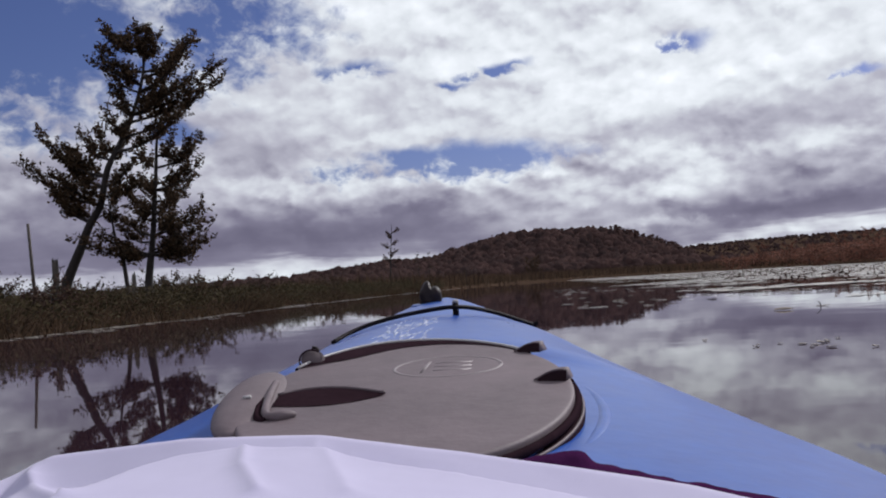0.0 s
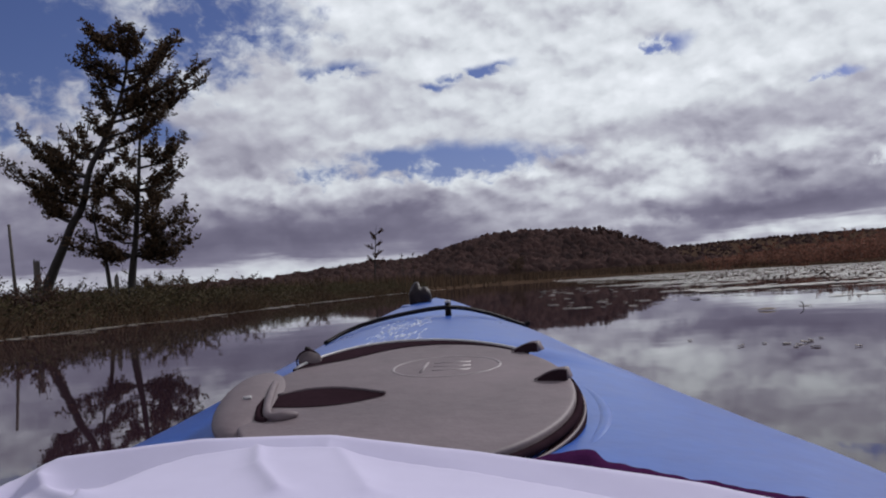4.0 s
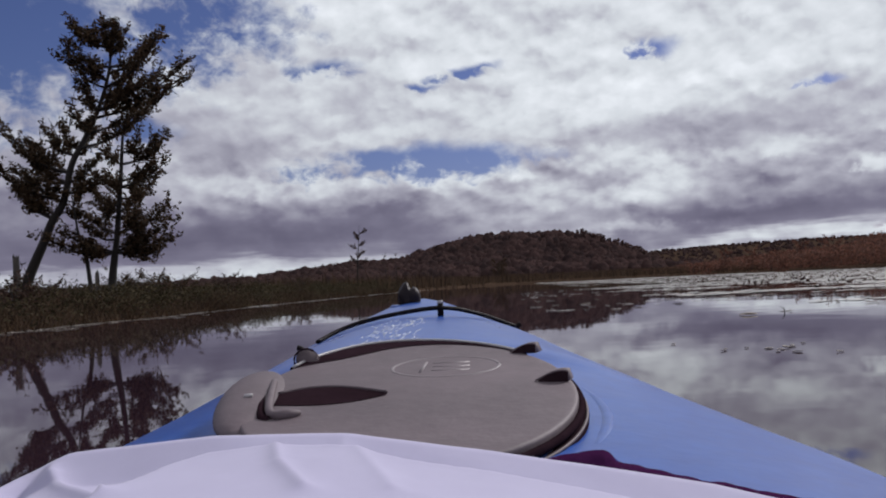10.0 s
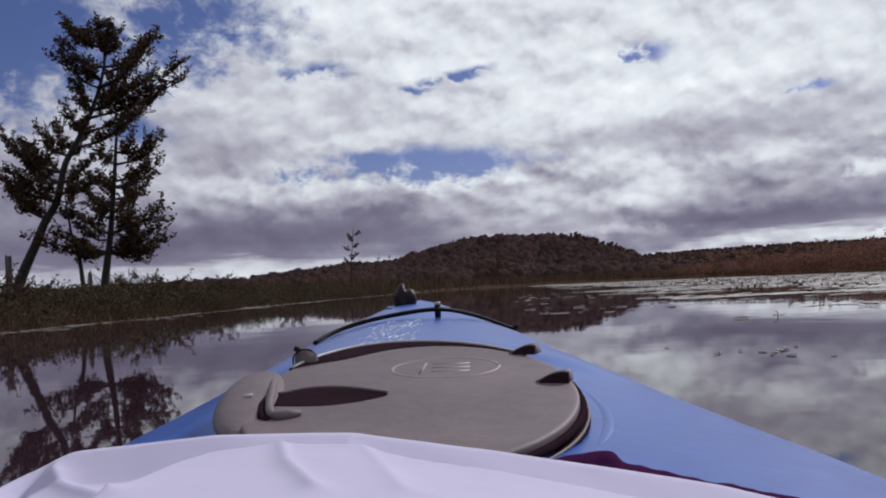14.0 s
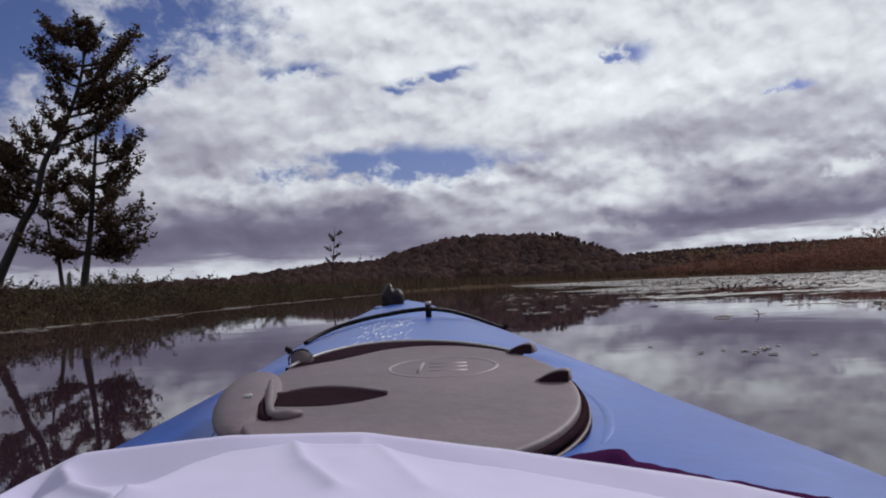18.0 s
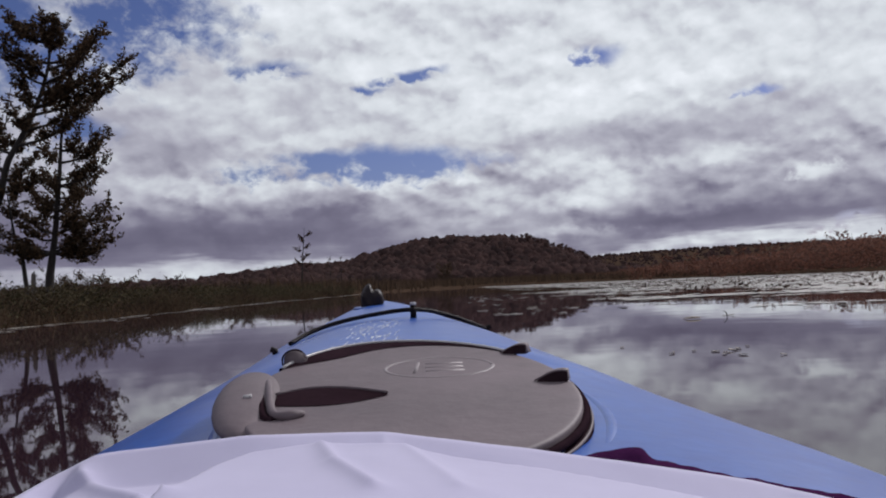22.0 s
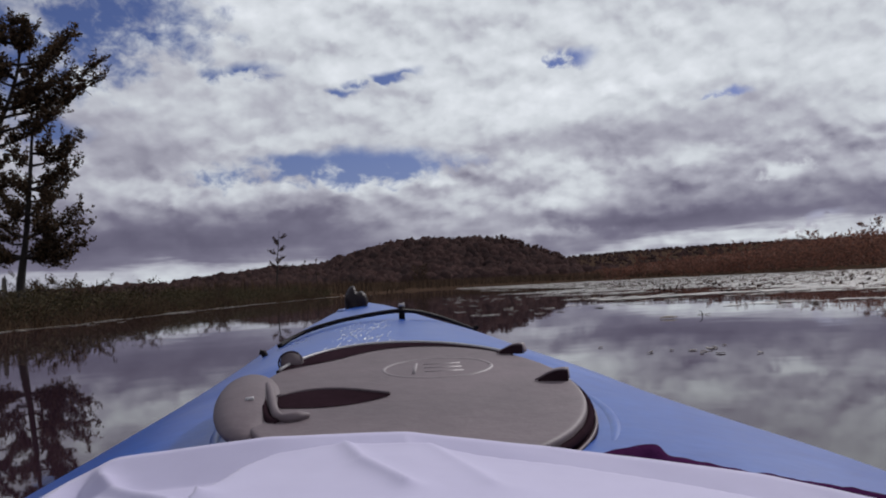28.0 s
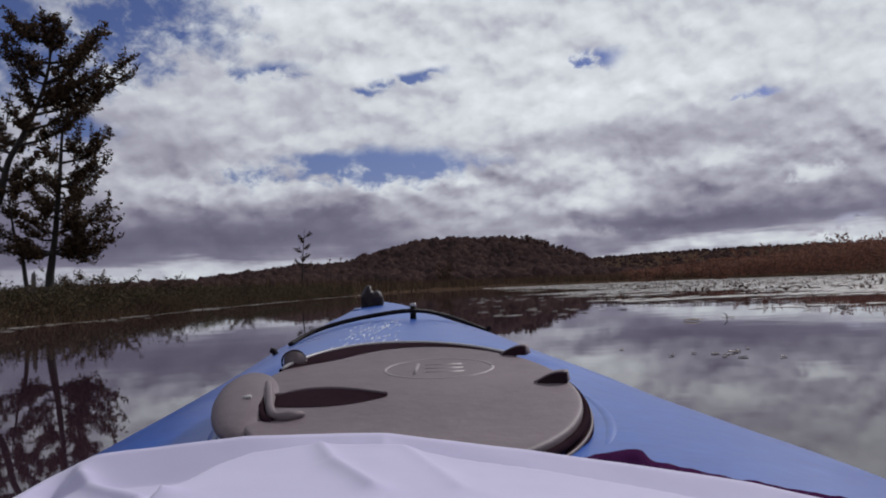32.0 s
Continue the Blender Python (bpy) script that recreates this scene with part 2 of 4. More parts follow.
def water_surface():
    m = bpy.data.materials.new("still_water")
    m.use_nodes = True
    tree = m.node_tree
    tree.nodes.clear()
    n = Nodes(tree)
    at = n.put("ShaderNodeTexCoord").outputs["Object"]
    swell = n.noise(at, 0.9, 2, 0.5)
    ripple = n.noise(at, 6.0, 2, 0.5)
    height = n.math("ADD", n.math("MULTIPLY", swell, 1.0), n.math("MULTIPLY", ripple, 0.10))
    rise = n.put("ShaderNodeBump", {"Height": height, "Strength": 0.035, "Distance": 0.05})
    murk = n.ramp(n.noise(at, 0.25, 3), [(0.3, (0.020, 0.010, 0.015)), (0.7, (0.034, 0.018, 0.026))])
    shader = n.put("ShaderNodeBsdfPrincipled", {"Base Color": murk, "Roughness": 0.02, "IOR": 1.333, "Specular IOR Level": 0.39, "Normal": rise.outputs[0]})
    n.feed(n.put("ShaderNodeOutputMaterial").inputs["Surface"], shader.outputs[0])
    return m


BLUE = surface("blue_plastic", (0.009, 0.044, 0.25), (0.026, 0.108, 0.42), 0.30, 5.0, 0.03, 50, gloss=0.28)
GREY = surface("grey_rubber", (0.084, 0.064, 0.072), (0.164, 0.128, 0.141), 0.60, 6.0, 0.08, 160, gloss=0.25)
MARK = surface("worn_emblem_grey", (0.145, 0.118, 0.128), (0.190, 0.158, 0.168), 0.55, 20.0, 0.1, 150)
GLINT = surface("painted_glint_white", (0.7, 0.72, 0.78), (0.85, 0.87, 0.9), 0.1, 30.0, 0.0, 100)
# pale fittings, and the lit edge painted on the hatch lip
PALE = surface("pale_grey_and_painted_lit_edge", (0.34, 0.32, 0.33), (0.46, 0.44, 0.45), 0.45, 20.0, 0.1, 150)
# seals, and the shade painted on lip, recess, strap and tabs
DARK = surface("dark_gasket_and_painted_shade", (0.018, 0.010, 0.013), (0.032, 0.018, 0.024), 0.9, 14.0, 0.1, 150, gloss=0.0)
BLACK = surface("black_cord", (0.006, 0.005, 0.006), (0.018, 0.013, 0.014), 0.5, 40.0, 0.3, 400, gloss=0.06)
HANDLE = surface("dark_glossy_plastic", (0.012, 0.009, 0.011), (0.035, 0.026, 0.028), 0.48, 40.0, 0.3, 90, gloss=0.12)
STEEL = surface("bare_metal", (0.5, 0.5, 0.5), (0.7, 0.7, 0.7), 0.25, 30.0, 0.05, 200, metal=1.0)
CLOTH = surface("lavender_white_cloth", (0.46, 0.43, 0.60), (0.54, 0.51, 0.69), 0.85, 5.0, 0.05, 1500, sheen=0.2, see_through=0.15)
PURPLE = surface("dark_purple_cloth", (0.035, 0.008, 0.038), (0.065, 0.018, 0.065), 0.85, 12.0, 0.2, 500, gloss=0.0)
BARK = surface("dark_bark", (0.010, 0.008, 0.008), (0.034, 0.027, 0.025), 0.9, 6.0, 0.6, 60)
DEAD = surface("weathered_dead_wood", (0.04, 0.034, 0.032), (0.11, 0.095, 0.085), 0.9, 6.0, 0.6, 50)
LEAF = surface("dull_green_leaves", (0.028, 0.021, 0.014), (0.095, 0.060, 0.037), 0.7, 1.5, 0.0, 50, spread="island", see_through=0.22, gloss=0.1)
RUST = surface("rusty_autumn_leaves", (0.080, 0.045, 0.036), (0.21, 0.098, 0.070), 0.8, 0.6, 0.0, 50, spread="island", see_through=0.3, gloss=0.05)
SEDGE = surface("marsh_sedge", (0.032, 0.023, 0.017), (0.108, 0.069, 0.045), 0.8, 0.35, 0.0, 50, spread="island", see_through=0.15, gloss=0.05)
FOREST = surface("mixed_autumn_forest", (0.070, 0.049, 0.048), (0.112, 0.070, 0.065), 0.9, 0.02, 0.0, 5, spread="island", gloss=0.0, see_through=0.5)
WITHERED = surface("withered_brown_leaves", (0.035, 0.022, 0.020), (0.10, 0.060, 0.045), 0.8, 2.0, 0.0, 50, spread="island", gloss=0.1)
WEED = surface("olive_bank_weeds", (0.026, 0.024, 0.014), (0.085, 0.066, 0.038), 0.8, 0.25, 0.0, 50, spread="island", see_through=0.15, gloss=0.05)
PAD = surface("lily_pad", (0.18, 0.17, 0.145), (0.40, 0.36, 0.32), 0.35, 0.8, 0.1, 30, spread="island", gloss=0.8)
SOIL = surface("marsh_ground", (0.030, 0.020, 0.015), (0.080, 0.052, 0.036), 0.95, 0.12, 0.4, 3.0, gloss=0.0)
AFLOAT = surface("floating_leaf_skin", (0.06, 0.045, 0.04), (0.22, 0.18, 0.15), 0.6, 20.0, 0.4, 80, spread="random", gloss=0.3)
WATER = water_surface()


# ---- shaping ----
def lerp(points, v):
    """Smoothly between the given pairs."""
    if v <= points[0][0]:
        return points[0][1]
    for (a, p), (b, q) in zip(points, points[1:]):
        if v <= b:
            k = (v - a) / (b - a)
            return p + (q - p) * k * k * (3 - 2 * k)
    return points[-1][1]


def straight(points, v):
    return float(np.interp(v, [p[0] for p in points], [p[1] for p in points]))


def finish(ob, material, smooth=True):
    ob.data.materials.append(material)
    if smooth:
        ob.data.polygons.foreach_set("use_smooth", [True] * len(ob.data.polygons))
    return ob


def from_bm(name, bm, material, smooth=True):
    bmesh.ops.recalc_face_normals(bm, faces=bm.faces)
    mesh = bpy.data.meshes.new(name)
    bm.to_mesh(mesh)
    bm.free()
    return finish(new(name, mesh), material, smooth)


def part(name, bm, material, parent, label="", smooth=True):
    ob = from_bm(name, bm, material, smooth)
    ob.parent = parent
    ob.matrix_parent_inverse = parent.matrix_world.inverted()
    return tagged(ob, label)


def from_arrays(name, verts, faces, material, smooth=False):
    """A mesh of many alike small faces; faces holds rows of corner numbers."""
    mesh = bpy.data.meshes.new(name)
    sides = faces.shape[1]
    mesh.vertices.add(len(verts))
    mesh.vertices.foreach_set("co", verts.astype(np.float32).ravel())
    mesh.loops.add(faces.size)
    mesh.loops.foreach_set("vertex_index", faces.astype(np.int32).ravel())
    mesh.polygons.add(len(faces))
    mesh.polygons.foreach_set("loop_start", np.arange(0, faces.size, sides, dtype=np.int32))
    mesh.update(calc_edges=True)
    mesh.validate()
    return finish(new(name, mesh), material, smooth)


def loft(rings, close_ring=True, caps=True):
    """A skin through rings of points."""
    bm = bmesh.new()
    rows = [[bm.verts.new(p) for p in ring] for ring in rings]
    count = len(rows[0])
    for a, b in zip(rows, rows[1:]):
        for i in range(count if close_ring else count - 1):
            j = (i + 1) % count
            bm.faces.new((a[i], a[j], b[j], b[i]))
    if caps and close_ring:
        bm.faces.new(rows[0][::-1])
        bm.faces.new(rows[-1])
    return bm


def tube(points, radii, sides=8):
    """A round bar along points; radii is one number or one for each point."""
    points = [Vector(p) for p in points]
    if not isinstance(radii, (list, tuple)):
        radii = [radii] * len(points)
    rings = []
    span = points[-1] - points[0]
    level = Vector((0, 0, 1)) if abs(span.z) < 0.75 * span.length + 1e-9 else Vector((0, 1, 0))
    for i, p in enumerate(points):
        along = (points[min(i + 1, len(points) - 1)] - points[max(i - 1, 0)]).normalized()
        side = along.cross(level).normalized()
        up = side.cross(along)
        rings.append([p + radii[i] * (math.cos(k) * side + math.sin(k) * up) for k in np.linspace(0, 2 * math.pi, sides, endpoint=False)])
    return loft(rings)


def arc(points, steps=24):
    """A smooth line through points (Catmull-Rom)."""
    p = [Vector(q) for q in points]
    p = [2 * p[0] - p[1]] + p + [2 * p[-1] - p[-2]]
    out = []
    spans = len(p) - 3
    for k in range(steps + 1):
        u = k / steps * spans
        i = min(int(u), spans - 1)
        u -= i
        a, b, c, d = p[i:i + 4]
        out.append(0.5 * ((2 * b) + (c - a) * u + (2 * a - 5 * b + 4 * c - d) * u * u + (3 * b - a - 3 * c + d) * u ** 3))
    return out


# ---- ground and water ----
LEFT_BANK = [(-80, -9.0), (-20, -8.4), (5, -7.6), (18, -7.1), (29, -7.2), (45, -6.6), (64, -5.4), (90, -3.0), (125, 3.0), (140, 14.0)]
RIGHT_BANK = [(-80, 34.0), (0, 40.0), (60, 43.0), (85, 44.0), (110, 42.0), (128, 36.0), (140, 16.0)]
# skyline seen from the water: azimuth and elevation of the ridges in degrees
NEAR_RIDGE = [(-60, 0.4), (-30, 0.4), (-14, 0.75), (-10.3, 1.15), (-7.7, 1.42), (-4.4, 1.42), (-2.9, 1.95), (0.1, 2.62), (2.7, 2.78), (5.7, 2.72), (8.2, 2.2),
              (10, 1.55), (11.4, 1.0), (13, 0.4), (16, 0.1), (40, 0.1)]
FAR_RIDGE = [(-60, 0.4), (-20, 0.4), (5, 0.6), (11, 1.4), (15.3, 1.55), (19, 1.62), (25, 1.65), (30, 1.6), (60, 1.0)]


def shore(x, y):
    """Metres from the water's edge: positive on land."""
    left, right = straight(LEFT_BANK, y), straight(RIGHT_BANK, y)
    wave = 0.5 * noise.noise((x * 0.25, y * 0.25, 0)) + 0.18 * noise.noise((x * 0.9, y * 0.9, 3))
    return max(left - x, x - right, y - 140, -80 - y) + wave


def land(x, y):
    d = shore(x, y)
    if d < 0:
        return max(-1.2, 0.25 * d)
    z = 0.16 * min(d / 0.5, 1) + 0.25 * min(d / 8, 1) + 0.10 * noise.noise((x * 0.4, y * 0.4, 7)) * min(d, 1)
    r, a = math.hypot(x, y), math.degrees(math.atan2(x, y))
    if r > 150:
        z += 0.6 * min((r - 150) / 100, 1)
        bumps = 1 + 0.04 * noise.noise((a * 0.5, r * 0.004, 2))
        near = 645 * math.tan(radians(straight(NEAR_RIDGE, a))) * bumps * math.exp(-((r - 620) / 170) ** 2)
        far = 1500 * math.tan(radians(straight(FAR_RIDGE, a))) * bumps * math.exp(-((r - 1500) / 420) ** 2)
        z = max(z, near, far)
    return z


def build_ground():
    angles = np.radians(np.concatenate([np.arange(-42, 42, 0.5), np.arange(42, 318, 4.0)]))
    radii = np.concatenate([[0.5], np.geomspace(2.0, 130.0, 84), np.geomspace(140.0, 4200.0, 64)])
    rows = [[(r * math.sin(a), r * math.cos(a), land(r * math.sin(a), r * math.cos(a))) for a in angles] for r in radii]
    verts = np.array([p for row in rows for p in row])
    n = len(angles)
    faces = np.array([(i * n + j, i * n + (j + 1) % n, (i + 1) * n + (j + 1) % n, (i + 1) * n + j) for i in range(len(radii) - 1) for j in range(n)])
    ob = from_arrays("ground", verts, faces[:, ::-1], SOIL, True)
    tagged(ob, "brown marsh ground rising to wooded hills", "ground", kind="structure")
    bm = bmesh.new()
    bmesh.ops.create_circle(bm, cap_ends=True, segments=64, radius=400)
    ob = from_bm("water", bm, WATER, False)
    tagged(ob, "calm dark water mirroring the clouds", "water", kind="structure")


build_ground()


# ---- the kayak ----
def middle(y):
    return 0.0225 - 0.058 * y


HALF = [(p.x, p.y) for p in arc([(-2.1, 0.01, 0), (-1.6, 0.15, 0), (-0.9, 0.28, 0), (-0.2, 0.335, 0), (0.3, 0.34, 0), (0.61, 0.320, 0), (0.8, 0.287, 0), (1.016, 0.248, 0),
                                 (1.23, 0.215, 0), (1.43, 0.189, 0), (1.6, 0.160, 0), (1.87, 0.110, 0), (2.15, 0.055, 0), (2.28, 0.008, 0)], 160)]


def half_width(y):
    return max(0.012, straight(HALF, y))


def sheer(y):
    return 0.228 + 0.07 * y if y > 0.3 else 0.249 + 0.02 * max(0, -y) ** 1.5


CROWN = [(-2.2, 0.33), (-1.0, 0.29), (0.3, 0.305), (0.5, 0.315), (0.7, 0.328), (0.90, 0.345), (0.925, 0.352), (0.95, 0.3590), (0.98, 0.3612), (1.1, 0.3650), (1.25, 0.3700), (1.31, 0.3722), (1.36, 0.3732), (1.45, 0.3738), (1.7, 0.376), (2.0, 0.381), (2.28, 0.386)]


def deck(y, s):
    """The deck's surface at a place along the kayak and across it (-1 to 1)."""
    low = sheer(y)
    return Vector((middle(y) + s * half_width(y), y, low + (straight(CROWN, y) - low) * (1 - abs(s) ** 2.1)))


def on_deck(x, y, lift=0.0):
    s = max(-1, min(1, (x - middle(y)) / half_width(y)))
    return deck(y, s) + Vector((0, 0, lift))


def lid_height(y):
    return 0.2795 + 0.086 * y


LID_MID, LID_WIDE, LID_LONG = Vector((-0.030, 0.70, 0)), 0.128, 0.218


def lid_edge(k, grow=0.0, lift=0.0):
    c, s = math.cos(k), math.sin(k)
    x = LID_MID.x + (LID_WIDE + grow) * math.copysign(abs(c) ** 0.97, c)
    y = LID_MID.y + (LID_LONG + grow) * math.copysign(abs(s) ** 0.97, s)
    x -= 0.03 * (y - LID_MID.y)
    return Vector((x, y, lid_height(y) + lift))


def build_kayak():
    kayak = new("kayak")
    tagged(kayak, "blue plastic kayak with grey hatch floating on calm water", "kayak")
    stations = np.concatenate([np.linspace(-2.08, 0.3, 22), np.linspace(0.38, 2.28, 96)])
    # deck skin and hull skin meet at the sheer line
    rows = [[deck(y, s) for s in np.linspace(-1, 1, 33)] for y in stations]
    part("deck", loft(rows, False), BLUE, kayak)
    rows = []
    for y in stations:
        w, low, m = half_width(y), sheer(y), middle(y)
        keel = -0.10 + 0.40 * max(0, (abs(y) - 1.5) / 0.78) ** 2
        ring = []
        for k in np.linspace(0, math.pi, 21):
            side = math.cos(k)
            ring.append(Vector((m + w * math.copysign(abs(side) ** 0.55, side), y, low - 0.0006 - (low - keel) * math.sin(k) ** 0.8)))
        rows.append(ring)
    part("hull", loft(rows, False), BLUE, kayak)
    # hatch: rim, gasket, lid with a raised lip
    ks = np.linspace(0, 2 * math.pi, 97)[:-1]
    rings = []
    for grow, lift in ((0.007, -0.030), (0.0085, -0.013), (0.005, -0.010), (-0.002, -0.012), (-0.004, -0.03)):
        rings.append([lid_edge(k, grow, lift) for k in ks])
    part("hatch_rim", loft(rings, True, False), DARK, kayak, "dark rubber hatch rim")
    lid = new("hatch_lid")
    lid.parent = kayak
    rings = []
    for grow, lift in ((-0.003, -0.022), (0.0012, -0.010), (0.0015, -0.002), (0.0012, -0.0006), (0.0004, 0.0004), (-0.0008, 0.0008), (-0.003, 0.001)):
        rings.append([lid_edge(k, grow, lift) for k in ks])
    for shrink in (0.012, 0.05, 0.09, 0.115):
        rings.append([lid_edge(k, -shrink, 0.001) for k in ks])
    bm = loft(rings, True, False)
    bm.faces.new([v for v in bm.verts][-len(ks):])
    part("panel", bm, GREY, lid, "brownish grey rubber hatch lid")
    # gasket lines round the lid's edge
    part("gasket", tube([lid_edge(k, 0.0035, -0.006) for k in np.append(ks, ks[0])], 0.0030, 6), DARK, lid, "black rubber seal")
    part("piping", tube([lid_edge(k, 0.0072, -0.0105) for k in np.append(ks, ks[0])], 0.0012, 6), GREY, lid, "grey worn edge line")
    # raised far lip: shade painted dark inside, the lit top edge painted pale
    far = np.linspace(math.radians(38), math.radians(150), 40)
    wall = [[lid_edge(k, -0.003 - 0.024 * math.sin(((k - far[0]) / (far[-1] - far[0])) ** 2.6 * math.pi) ** 1.3, 0.0018) for k in far], [lid_edge(k, 0.0, 0.0008 + 0.0045 * math.sin(((k - far[0]) / (far[-1] - far[0])) ** 1.5 * math.pi) ** 0.8) for k in far],
            [lid_edge(k, 0.007, 0.0003 + 0.004 * math.sin(((k - far[0]) / (far[-1] - far[0])) ** 1.5 * math.pi) ** 0.8) for k in far], [lid_edge(k, 0.008, -0.012) for k in far]]
    part("lip", loft(wall, False), DARK, lid, "raised lip with its shade painted dark")
    part("lip_edge", tube([lid_edge(k, 0.003, 0.0012 + 0.0045 * math.sin(((k - far[0]) / (far[-1] - far[0])) ** 1.5 * math.pi) ** 0.8) for k in far], 0.0016, 6), PALE, lid, "lit lip edge painted pale")
    # bulging corner of the lid
    bm = bmesh.new()
    bmesh.ops.create_uvsphere(bm, u_segments=32, v_segments=20, radius=1)
    bmesh.ops.transform(bm, verts=bm.verts, matrix=Matrix.Translation((-0.157, 0.697, lid_height(0.697) - 0.005)) @ Matrix.Rotation(0.13, 4, "Z") @ Matrix.Rotation(0.086, 4, "X") @ Matrix.Diagonal((0.027, 0.115, 0.0135, 1)))
    part("bulge", bm, GREY, lid, "rounded grey bulge")
    part("rivet", tube([(-0.153, 0.655, lid_height(0.655) + 0.008), (-0.147, 0.655, lid_height(0.655) + 0.0085)], 0.0016, 8), PALE, lid, "pale stud")
    # shade of a curved finger recess, painted as a flat dark lens
    top, low = [], []
    for k in np.linspace(0, 1, 25):
        x = -0.133 + 0.086 * k
        y0 = 0.650 - 0.008 * math.sin(math.pi * k * 0.9) + 0.023 * k ** 3
        y1 = 0.684 + 0.024 * math.sin(math.pi * k ** 0.8) - 0.011 * k
        low.append(Vector((x + 0.003 * (1 - k), y0, lid_height(y0) + 0.0016)))
        top.append(Vector((x, y1, lid_height(y1) + 0.0030)))
    part("finger_recess", loft([low, top], False), DARK, lid, "shade of a finger recess, painted dark")
    part("recess_edge", tube(top, 0.0016, 6), GREY, lid)
    # bent strap on the lid
    strap = arc([(-0.1465, 0.728, lid_height(0.728) + 0.004), (-0.137, 0.675, lid_height(0.675) + 0.006), (-0.127, 0.622, lid_height(0.622) + 0.004), (-0.118, 0.608, lid_height(0.608) + 0.003),
                 (-0.103, 0.615, lid_height(0.615) + 0.003)], 20)
    part("strap", tube(strap, [0.0032] * 15 + [0.0036, 0.0040, 0.0044, 0.004, 0.003, 0.0015], 8), GREY, lid, "bent rubber strap")
    # shade beside the strap, put in as a dark bar
    shade = [p + Vector((-0.006, -0.001, -0.003)) for p in strap[:16]]
    part("strap_slot", tube(shade, 0.0036, 6), DARK, lid, "shade beside the strap, added as a dark bar")
    # moulded ridges in the deck beside the hatch
    for first, last in ((-58, 42), (140, 215)):
        line = []
        for k in np.linspace(radians(first), radians(last), 30):
            p = lid_edge(k, 0.024 + 0.005 * math.sin(3 * k))
            line.append(on_deck(p.x, p.y, -0.0062))
        part("moulded_ridge", tube(line, [0.0010 + 0.0066 * math.sin(math.pi * i / 29) ** 0.6 for i in range(30)], 16), BLUE, kayak)
    # grip tabs round the edge, their shaded fronts painted dark
    for x, y, turn, wide in ((0.0725, 0.842, -0.30, 0.0115), (0.086, 0.702, -0.25, 0.0120)):
        rings = []
        for k in np.linspace(0, 1, 9):
            px = (k - 0.5) * 2 * wide
            rise = 0.0086 * math.sin(math.pi * min(1, 0.04 + 0.96 * k) * 0.60) ** 0.8 + 0.0005
            rings.append([Vector((px, -0.010, 0)), Vector((px, -0.009, rise)), Vector((px, 0.004, rise + 0.0008)), Vector((px, 0.020, 0.0))])
        bm = loft(rings)
        bmesh.ops.transform(bm, verts=bm.verts, matrix=Matrix.Translation((x, y, lid_height(y))) @ Matrix.Rotation(turn, 4, "Z"))
        part("grip_tab", bm, GREY, lid, "rubber grip tab")
        low = [Vector((p[0].x, -0.0106, 0.0002)) for p in rings]
        high = [Vector((p[1].x, -0.0096, p[1].z - 0.0002)) for p in rings]
        bm = loft([low, high], False)
        bmesh.ops.transform(bm, verts=bm.verts, matrix=Matrix.Translation((x, y, lid_height(y))) @ Matrix.Rotation(turn, 4, "Z"))
        part("tab_face", bm, DARK, lid, "front of the tab with its shade painted dark")
        bm = tube(arc([(-wide * 1.2, -0.009, 0.0012), (-wide * 0.2, -0.009, 0.0070), (wide * 0.5, -0.009, 0.0089), (wide * 0.95, -0.009, 0.0085)], 10), 0.0009, 6)
        bmesh.ops.transform(bm, verts=bm.verts, matrix=Matrix.Translation((x, y, lid_height(y))) @ Matrix.Rotation(turn, 4, "Z"))
        part("tab_edge", bm, GREY, lid)
    bm = bmesh.new()
    bmesh.ops.create_cone(bm, cap_ends=True, segments=28, radius1=0.0118, radius2=0.0102, depth=0.012)
    bmesh.ops.bevel(bm, geom=list(bm.edges), offset=0.0015, segments=2, affect="EDGES")
    bmesh.ops.transform(bm, verts=bm.verts, matrix=Matrix.Translation((-0.139, 0.838, lid_height(0.838) + 0.0035)) @ Matrix.Rotation(radians(68), 4, "X"))
    part("grip_disc", bm, GREY, lid, "round grey grip")
    part("grip_ring", tube([Vector((-0.139 + 0.0118 * math.cos(k), 0.833, lid_height(0.838) + 0.0035 + 0.0105 * math.sin(k))) for k in np.linspace(0.9, 3.9, 20)], 0.0009, 6), DARK, lid, "dark outline of the grip")
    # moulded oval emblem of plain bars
    c = Vector((-0.004, 0.782, 0))

    def emblem(a, b):
        return Vector((c.x + a, c.y + b, lid_height(c.y + b) - 0.0013))
    part("emblem_ring", tube([emblem(0.048 * math.cos(k), 0.048 * math.sin(k)) for k in np.linspace(0, 2 * math.pi, 49)], 0.0030, 10), MARK, lid, "pale moulded oval")
    for b, a0, a1 in ((0.018, -0.012, 0.022), (0.0, -0.012, 0.022), (-0.018, -0.012, 0.022)):
        part("emblem_bar", tube([emblem(a0, b), emblem(a1, b)], 0.0029, 10), MARK, lid)
    part("emblem_bar", tube([emblem(-0.022, -0.026), emblem(-0.018, 0.026)], 0.0029, 10), MARK, lid)

    # bow fittings: post, cord, cleats and grab handle
    post = on_deck(-0.026, 1.36)
    part("post", tube([post - Vector((0, 0, 0.004)), post + Vector((0, 0, 0.020))], 0.0048, 12), BLACK, kayak, "black stub post with a pale cap")
    part("post_cap", tube([post + Vector((0, 0, 0.020)), post + Vector((0, 0, 0.0245))], [0.0052, 0.0042], 12), PALE, kayak, "pale worn cap")
    left_end, right_end = on_deck(-0.207, 1.28, 0.003), on_deck(0.098, 1.50, 0.003)
